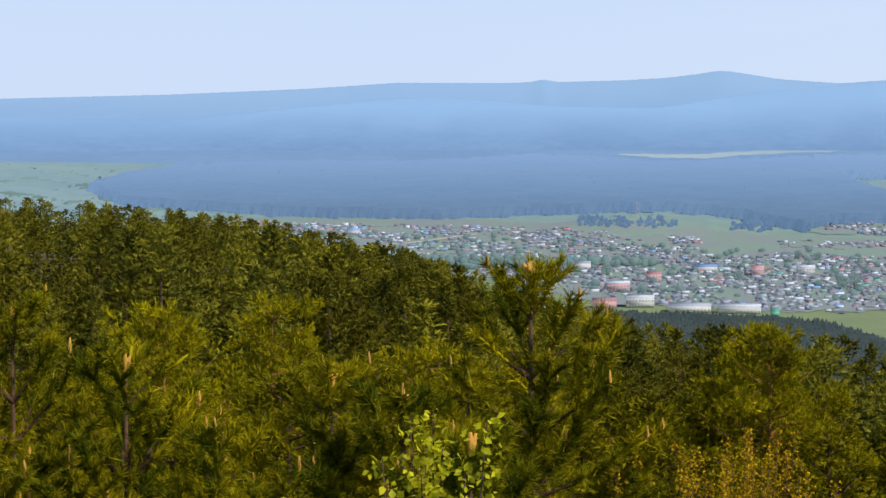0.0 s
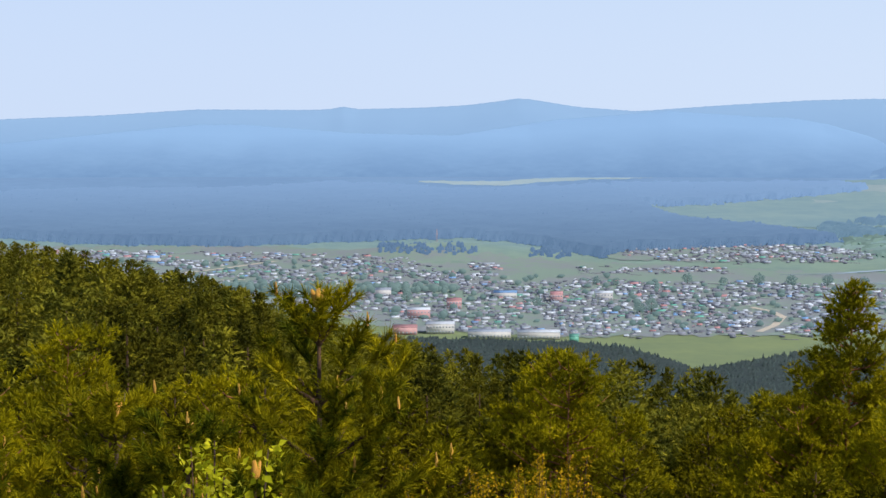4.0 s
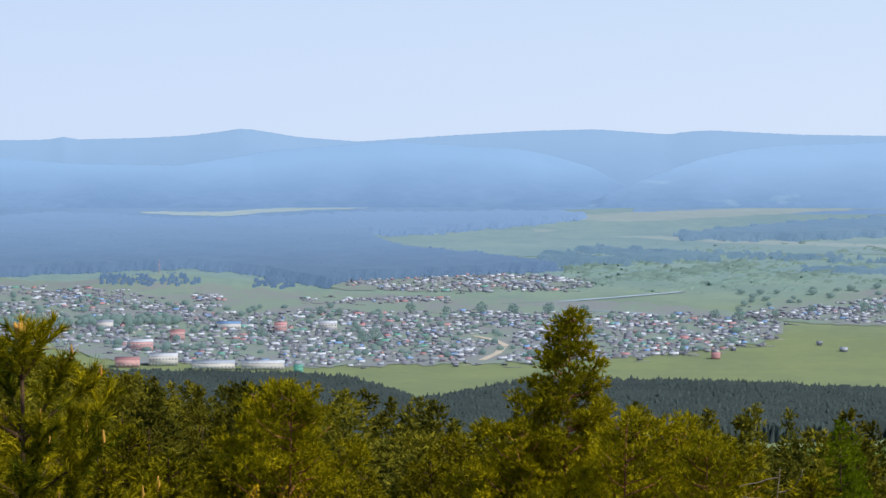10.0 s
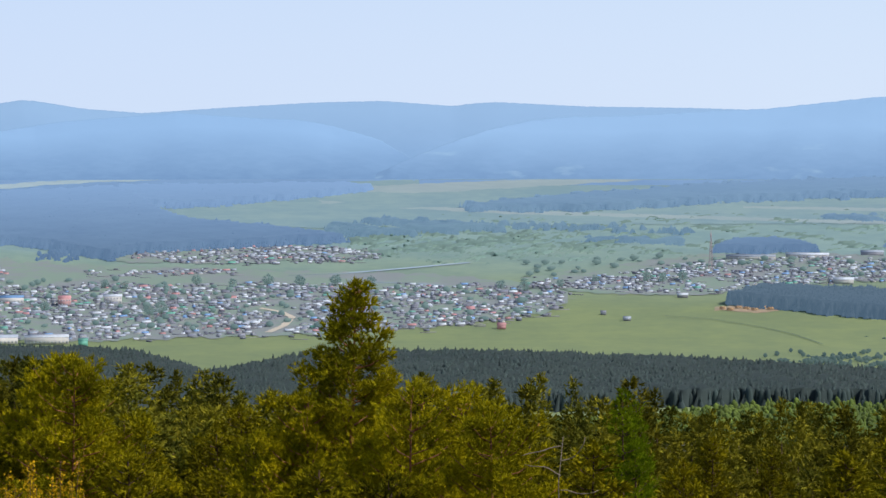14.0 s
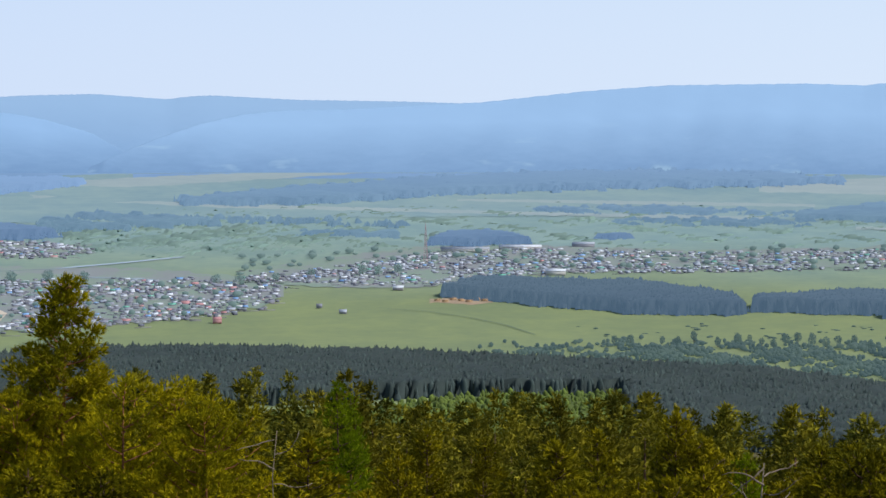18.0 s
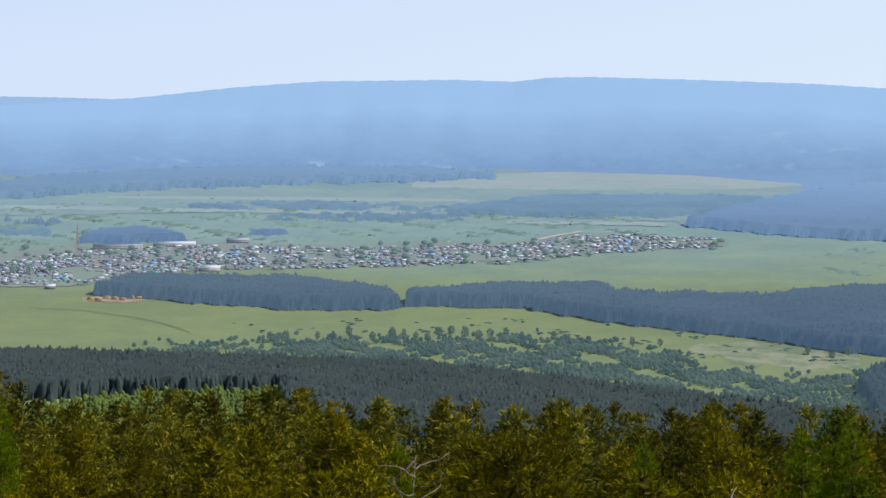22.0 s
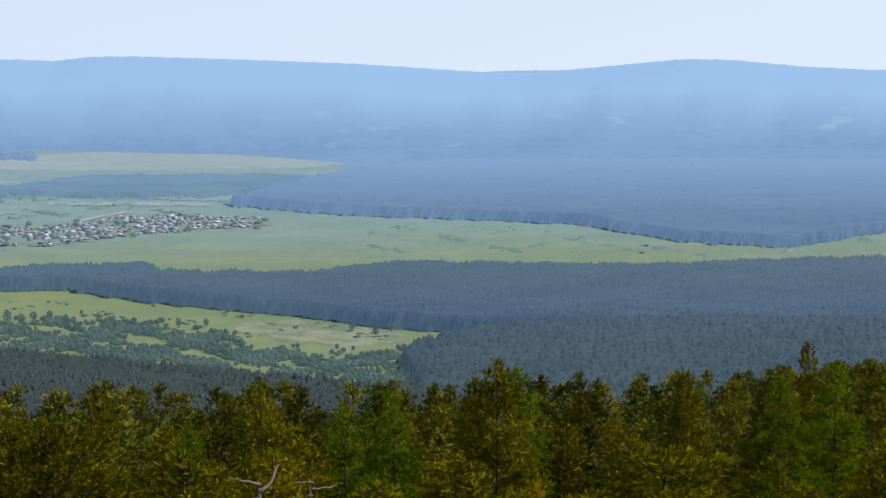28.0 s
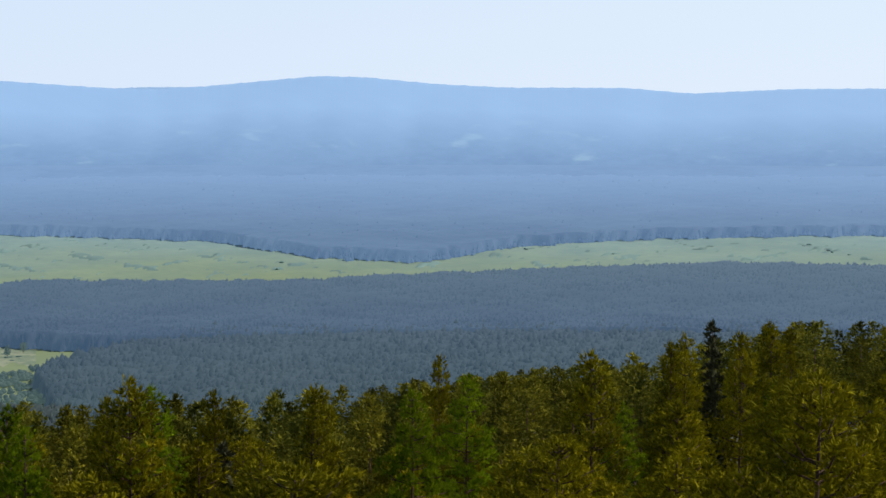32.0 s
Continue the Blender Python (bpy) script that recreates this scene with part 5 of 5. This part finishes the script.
tone.data.foreach_set("value", np.concatenate([np.repeat(rng.uniform(0.55, 1.45, len(q)), len(MID[i][0])) for i, q in enumerate(places) if q]).astype(np.float32))
tagged(new("pine_forest", pine_forest), "dense olive-green pine crowns running down the hill", "forest", kind="stuff")
tagged(new("pine_trunks", mesh_np("pine_trunks", *spread(*MID_WOOD, np.array(woods)), M_BARK)), "brown trunks of the slope forest", "trunks", kind="stuff")


def tip_height(az, d, dep):
    """Height of a tree at that place whose tip shows at that depression."""
    return -d * math.tan(radians(dep)) - float(land(az, d))


# the tall pine standing free of the others
TALL_H = tip_height(10.1, 55.0, 3.65)
tall = pine_kit("pine_tree", M_NEEDLE_SUNLIT, "tall sunlit Scots pine standing above the forest", "pine", "pines on the slope", M_BARK_ORANGE,
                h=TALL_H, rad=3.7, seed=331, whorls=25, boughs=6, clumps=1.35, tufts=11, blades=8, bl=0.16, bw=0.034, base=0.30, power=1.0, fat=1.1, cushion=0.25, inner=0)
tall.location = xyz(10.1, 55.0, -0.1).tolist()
BUSHY = [kit_of("pine_tree", M_NEEDLE_SUNLIT, "broad sunlit pine with a flat crown", "pine", "pines on the slope", M_BARK_ORANGE,
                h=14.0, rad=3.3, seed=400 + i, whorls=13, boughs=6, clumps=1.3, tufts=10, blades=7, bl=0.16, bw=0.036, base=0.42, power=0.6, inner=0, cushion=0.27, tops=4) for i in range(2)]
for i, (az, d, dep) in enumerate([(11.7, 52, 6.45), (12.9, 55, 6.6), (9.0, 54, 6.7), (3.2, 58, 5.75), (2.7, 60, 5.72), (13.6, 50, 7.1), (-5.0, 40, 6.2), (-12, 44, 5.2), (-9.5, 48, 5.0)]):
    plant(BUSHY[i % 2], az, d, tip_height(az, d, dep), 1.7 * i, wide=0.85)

# single pines that stand above their neighbours
for i, (az, d, dep, w) in enumerate([(41.4, 66, 6.5, 0.85), (40.9, 72, 6.98, 0.7), (43.4, 76, 6.85, 0.6), (45.75, 70, 6.8, 0.7), (46.15, 73, 6.8, 0.7), (49.15, 84, 6.05, 0.6), (52.95, 72, 5.9, 0.85), (54.85, 76, 5.66, 0.7), (55.25, 80, 5.49, 0.7), (56.6, 74, 5.43, 0.8), (57.4, 78, 5.14, 0.7), (57.9, 80, 5.3, 0.75), (35.2, 70, 7.2, 0.8), (31.0, 74, 7.3, 0.8), (25.5, 72, 7.05, 0.8)]):
    plant(SLOPE[(0, 2, 4, 5)[i % 4]], az, d, tip_height(az, d, dep), 1.3 * i, wide=w * 0.95)

# bright larches, a dark dead spruce, bare snags
LARCH = [kit_of("larch_tree", M_LARCH, "fresh bright green larch among the pines", "larch", "larches on the slope", M_BARK,
                h=14.0, rad=3.0, seed=500 + i, whorls=18, boughs=6, clumps=0.9, tufts=7, blades=5, bl=0.2, bw=0.06, base=0.3, power=0.95, droop=0.25, fat=1.1, cushion=0.3, inner=0) for i in range(2)]
for i, (az, d, dep, w) in enumerate([(38.1, 70, 7.10, 0.9), (37.3, 67, 7.7, 0.85), (38.8, 66, 7.7, 0.85), (41.95, 72, 6.7, 0.9), (48.4, 72, 6.9, 0.8), (49.8, 76, 6.49, 0.85), (53.6, 74, 7.2, 0.75), (16.9, 78, 6.45, 0.75), (17.4, 80, 6.8, 0.7), (27.4, 60, 8.15, 0.7), (-14.9, 150, 4.35, 1.1), (-4.6, 170, 5.4, 0.8), (33.4, 75, 8.1, 0.7), (57.3, 78, 6.6, 0.75)]):
    plant(LARCH[i % 2], az, d, tip_height(az, d, dep), 2.1 * i, wide=w)
GOLD_TREE = kit_of("larch_tree", M_GOLD, "yellowish young larch with new needles", "larch", "larches on the slope", M_BARK,
                   h=14.0, rad=2.4, seed=520, whorls=16, boughs=6, clumps=1.0, tufts=9, blades=5, bl=0.18, bw=0.05, base=0.12, power=0.8, cushion=0.3)
for az, d, dep in [(46.8, 56, 9.5), (42.3, 58, 9.6), (43.1, 54, 9.9)]:
    plant(GOLD_TREE, az, d, tip_height(az, d, dep), az, wide=0.6)
M_DARK = mat("dead_spruce", (0.075, 0.070, 0.022), (0.045, 0.045, 0.015), scale=1.0, amount=0.6, island=0.3)
SPRUCE = kit_of("spruce_tree", M_DARK, "narrow dark dead spruce among green crowns", "spruce", "spruces on the slope", M_BARK,
                h=14.0, rad=0.85, seed=530, whorls=26, boughs=6, clumps=1.0, tufts=8, blades=4, bl=0.22, bw=0.09, base=0.1, power=0.9, droop=0.6, cushion=0.24, inner=0.6)
for az, d, dep in [(43.65, 68, 8.15), (-10.2, 330, 3.1), (55.96, 82, 5.14)]:
    plant(SPRUCE, az, d, tip_height(az, d, dep), az, wide=1.0)


def snag(az, d, dep, label, seed, arms, reach, drop, thick=0.035):
    """A bare bleached top with a few crooked arms."""
    r = np.random.default_rng(seed)
    h = tip_height(az, d, dep)
    e = new("dead_pine")
    e.location = xyz(az, d, -0.1).tolist()
    part("trunk", mesh_np("trunk", *tube([(0.05 * math.sin(z * 2.2), 0.05 * math.cos(z * 1.7), z) for z in np.linspace(0, h, 14)], np.linspace(thick * 1.6, thick * 0.35, 14), 6), M_DEADWOOD), e)
    for k in range(arms):
        a, z = r.uniform(-0.5, 0.5) + (0 if k % 2 else math.pi), h - drop * (k + 0.6) / arms
        pts, p, dirv = [], Vector((0, 0, z)), Vector((math.cos(a), math.sin(a) * 0.4, r.uniform(-0.1, 0.35)))
        for j in range(7):
            pts.append(tuple(p))
            dirv = (dirv + Vector((r.normal(0, 0.25), r.normal(0, 0.25), r.normal(0.02, 0.28)))).normalized()
            p = p + dirv * reach * r.uniform(0.7, 1.2) / 6
        part("branch", mesh_np("branch", *tube(pts, np.linspace(thick * 0.6, 0.008, 7), 5), M_DEADWOOD), e)
    return tagged(e, label, "dead tree")


snag(15.4, 46, 7.69, "bare bleached pine top with crooked branches", 3, 4, 0.9, 1.2, 0.022)
snag(27.7, 46, 8.42, "bare forked pine top above the crowns", 4, 7, 0.9, 1.2)
snag(35.3, 42, 9.5, "pale crooked dead branch among needles", 6, 4, 0.75, 0.5, 0.07)
snag(36.6, 48, 9.5, "pale dead pine branches low in the crowns", 7, 3, 0.7, 0.4, 0.05)
snag(-8.0, 48, 6.6, "thin bleached dead branches in the pines", 8, 6, 0.9, 1.0)

# ---- the young pines close below the viewpoint ----


def shoots_np(cen, dirs, ln, needles, nl, nw, r):
    """Needles set along every shoot."""
    n = len(cen)
    s = 1 - 0.75 * r.uniform(0.0, 1.0, (n, needles)) ** 1.3
    c = (cen[:, None] + dirs[:, None] * (s * ln)[..., None]).reshape(-1, 3)
    d = np.repeat(dirs, needles, 0)
    side = r.normal(size=d.shape)
    side -= d * (side * d).sum(1)[:, None]
    side /= np.linalg.norm(side, axis=1)[:, None] + 1e-9
    w = side * 0.75 + d / (np.linalg.norm(d, axis=1)[:, None] + 1e-9) * r.uniform(0.35, 1.3, (len(d), 1))
    return blades_np(c, w, 1, nl, nw, r, 0.12)


def young_pine(az, d, dep, size, seed, label, lean=(0, 0), needles=100, dense=1.25, whorls=8, twin=False):
    """A young pine whose leader ends at that depression; size scales its upper whorls."""
    r = np.random.default_rng(seed)
    base = Vector(xyz(az, d, -0.1).tolist())
    a = radians(az)
    tip = Vector((d * math.sin(a), d * math.cos(a), -d * math.tan(radians(dep))))
    foot = base - tip
    e = new("young_pine")
    e.location = base
    wood, cen, dirs, can = [], [], [], []
    top = tip - base
    low = Vector((lean[0], lean[1], 0))
    pts = [low * (1 - f) ** 2 * 0.4 + top * f for f in np.linspace(0, 1, 10)]
    wood.append(tube([tuple(p) for p in pts], np.linspace(0.045 * size, 0.006, 10), 6))

    def shoot(p, v, candle):
        cen.append(p)
        dirs.append(v)
        if candle:
            can.append((p, v))

    def bough(p0, v, length, depth):
        p, v = np.array(p0, float), np.array(v, float)
        n = max(2, int(length / (0.11 * size) * dense))
        line = [tuple(p)]
        for i in range(n):
            v = v + np.array([0, 0, 0.07]) + r.normal(0, 0.12, 3)
            v /= np.linalg.norm(v)
            q = p + v * length / n
            line.append(tuple(q))
            shoot(p, v * (length / n) * 1.1, False)
            if i > 0 or depth:
                for sgn in (-1, 0.2, 1):
                    sd = np.cross(v, (0, 0, 1.0))
                    sd = sd / (np.linalg.norm(sd) + 1e-6) * sgn
                    w = sd * 0.75 + v * 0.6 + np.array([0, 0, 0.35]) + r.normal(0, 0.18, 3)
                    w /= np.linalg.norm(w)
                    sl = size * r.uniform(0.08, 0.15) * (1.0 - 0.35 * i / n)
                    shoot(q, w * sl, r.random() < 0.07)
            p = q
        shoot(p, v * size * 0.12, r.random() < 0.3)
        wood.append(tube(line, np.linspace(0.012 * size, 0.004, len(line)), 4))

    gone = 0.10 * size
    for k in range(whorls):
        f = max(0.05, 1 - gone / top.length)
        p0 = low * (1 - f) ** 2 * 0.4 + top * f
        m = 4 + (k % 2)
        for j in range(m):
            ang = 2 * math.pi * (j + r.uniform(-0.25, 0.25)) / m + k * 0.7
            up = 0.95 - 0.11 * k
            v = np.array([math.cos(ang), math.sin(ang), max(up, 0.25)])
            bough(p0, v / np.linalg.norm(v), size * (0.13 + 0.115 * k) * r.uniform(0.75, 1.15), 0)
        gone += size * r.uniform(0.17, 0.24)
    for f in np.linspace(0.5, 0.98, 12):
        shoot(np.array(low * (1 - f) ** 2 * 0.4 + top * f), np.array([r.normal(0, 0.03), r.normal(0, 0.03), 0.12]) * size, False)
    if twin:
        bough(np.array(top) - (0, 0, 0.75 * size), np.array(twin) / np.linalg.norm(twin), 0.62 * size, 1)
    part("stem", mesh_np("stem", *merged(wood), M_BARK), e)
    cen, dirs = np.array(cen), np.array(dirs)
    v, t = shoots_np(cen, dirs, 1.0, needles, 0.050 * size ** 0.5, 0.0046, r)
    cores = [tube([tuple(c - w * 0.05), tuple(c + w * 0.5), tuple(c + w * 1.02)], [0.006 * size, 0.008 * size, 0.004], 4) for c, w in zip(cen, dirs)]
    part("needles", mesh_np("needles", *merged([(v, t)] + cores), M_NEEDLE_HERO), e)
    bud = mesh_np("candle", *tube([(0, 0, -0.005), (0.001, 0, 0.018), (0, 0.001, 0.046)], [0.005, 0.0058, 0.0018], 6), M_CANDLE)
    for p, w in can:
        part("candle", bud, e).matrix_basis = Matrix.Translation((p + w * 0.92).tolist()) @ Matrix.Rotation(r.normal(0, 0.2), 4, "X") @ Matrix.Scale(r.uniform(0.75, 1.25) * size, 4)
    fat = mesh_np("leader_bud", *tube([(0, 0, -0.01), (0, 0, 0.012), (0, 0, 0.03), (0, 0, 0.058)], [0.006, 0.011, 0.010, 0.003], 7), M_CANDLE)
    for j in range(8 if twin else 3):
        t1 = Matrix.Rotation(j * 0.9, 4, "Z") @ Matrix.Rotation(0.42 if j else 0.0, 4, "Y")
        part("leader_bud", fat, e).matrix_basis = Matrix.Translation(top + Vector((0, 0, 0.03 if twin else 0.01))) @ t1 @ Matrix.Scale(1.25 if twin else 0.9, 4)
    return tagged(e, label, "pine", "young pines below the viewpoint")


young_pine(-2.95, 8.6, 4.62, 1.0, 61, "young pine with orange spring candles at its leader", lean=(0.3, 0.2), twin=(0.35, 0.0, 0.5))
young_pine(-12.6, 8.2, 6.5, 1.15, 62, "bushy pine with bare inner twigs and orange bark", lean=(-0.5, 0.1), whorls=7)
young_pine(-15.3, 9.0, 5.3, 0.9, 63, "young pine with bright candles at the shoots", lean=(0.2, 0.1))
young_pine(-7.7, 7.4, 7.0, 0.9, 64, "low young pine with upright candles", lean=(0.1, 0.2), whorls=7)
young_pine(-6.0, 7.0, 7.5, 0.85, 65, "low young pine with upright orange candles", lean=(0.2, 0.0), whorls=7)
young_pine(-10.4, 7.2, 8.6, 0.9, 66, "dense low pine top with new shoots", lean=(0.0, 0.2), whorls=6)
young_pine(-4.4, 6.4, 8.4, 0.8, 67, "dense low pine top beside birch twigs", lean=(0.0, 0.2), whorls=6)
young_pine(-17.0, 7.6, 7.2, 0.9, 68, "young pine at the edge of the outcrop", lean=(0.0, 0.2), whorls=6)


def twiggy(name, az, d, dep, stems, spreadw, height, leaf, per, material, bark, label, category, seed, upright=1.0):
    """A shrub of thin stems with many small folded leaves."""
    r = np.random.default_rng(seed)
    base = Vector(xyz(az, d, -0.1).tolist())
    a = radians(az)
    tip = Vector((d * math.sin(a), d * math.cos(a), -d * math.tan(radians(dep))))
    e = new(name)
    e.location = base
    top = np.array(tip - base)
    wood, lv, lt, k0 = [], [], [], 0
    for s in range(stems):
        o = np.array([r.normal(0, spreadw), r.normal(0, spreadw * 0.7), -abs(r.normal(0, height * 0.35)) if s else 0.0])
        end = top + o
        mid = np.array([o[0] * 0.35, o[1] * 0.35, end[2] * 0.55])
        line = [(0.0, 0.0, 0.0), tuple(mid), tuple(mid * 0.45 + end * 0.55 + r.normal(0, 0.02, 3)), tuple(end)]
        wood.append(tube(line, [0.014, 0.009, 0.005, 0.002], 4))
        for q in range(per):
            f = 1 - r.uniform(0, 1) ** 1.3 * min(1.0, height / (np.linalg.norm(end - mid) + 1e-6))
            p = mid + (end - mid) * f + np.array([r.normal(0, 0.06), r.normal(0, 0.06), r.normal(0, 0.03)]) * (0.35 + 0.9 * (1 - f)) * upright
            n = r.normal(size=3) + (0, 0, 0.8)
            n /= np.linalg.norm(n)
            u = np.cross(n, r.normal(size=3))
            u /= np.linalg.norm(u)
            w = np.cross(n, u)
            L = leaf * r.uniform(0.6, 1.25)
            lv += [p, p + u * L * 0.45 + w * L * 0.36 + n * L * 0.12, p + u * L, p + u * L * 0.45 - w * L * 0.36 + n * L * 0.12]
            lt += [(k0, k0 + 1, k0 + 2), (k0, k0 + 2, k0 + 3)]
            k0 += 4
    part("branchwork", mesh_np("branchwork", *merged(wood), bark), e)
    part("foliage", mesh_np("foliage", np.array(lv), np.array(lt), material), e)
    return tagged(e, label, category)


twiggy("birch_sapling", -5.35, 5.6, 7.35, 7, 0.09, 0.6, 0.023, 120, M_LEAF, M_BARK, "birch sapling with fresh yellow-green leaves", "birch", 71)
twiggy("birch_sapling", -6.6, 5.4, 9.3, 14, 0.2, 0.5, 0.023, 110, M_LEAF, M_BARK, "low birch shoots with fresh leaves", "birch", 72)
twiggy("birch_sapling", -3.7, 5.5, 8.6, 6, 0.08, 0.45, 0.021, 80, M_LEAF, M_BARK, "thin birch shoots with fresh leaves", "birch", 73)
twiggy("golden_bush", 2.2, 13.5, 8.1, 60, 0.26, 1.1, 0.019, 230, M_GOLD, M_BARK, "golden-leaved young bush below the viewpoint", "bush", 74, upright=0.8)
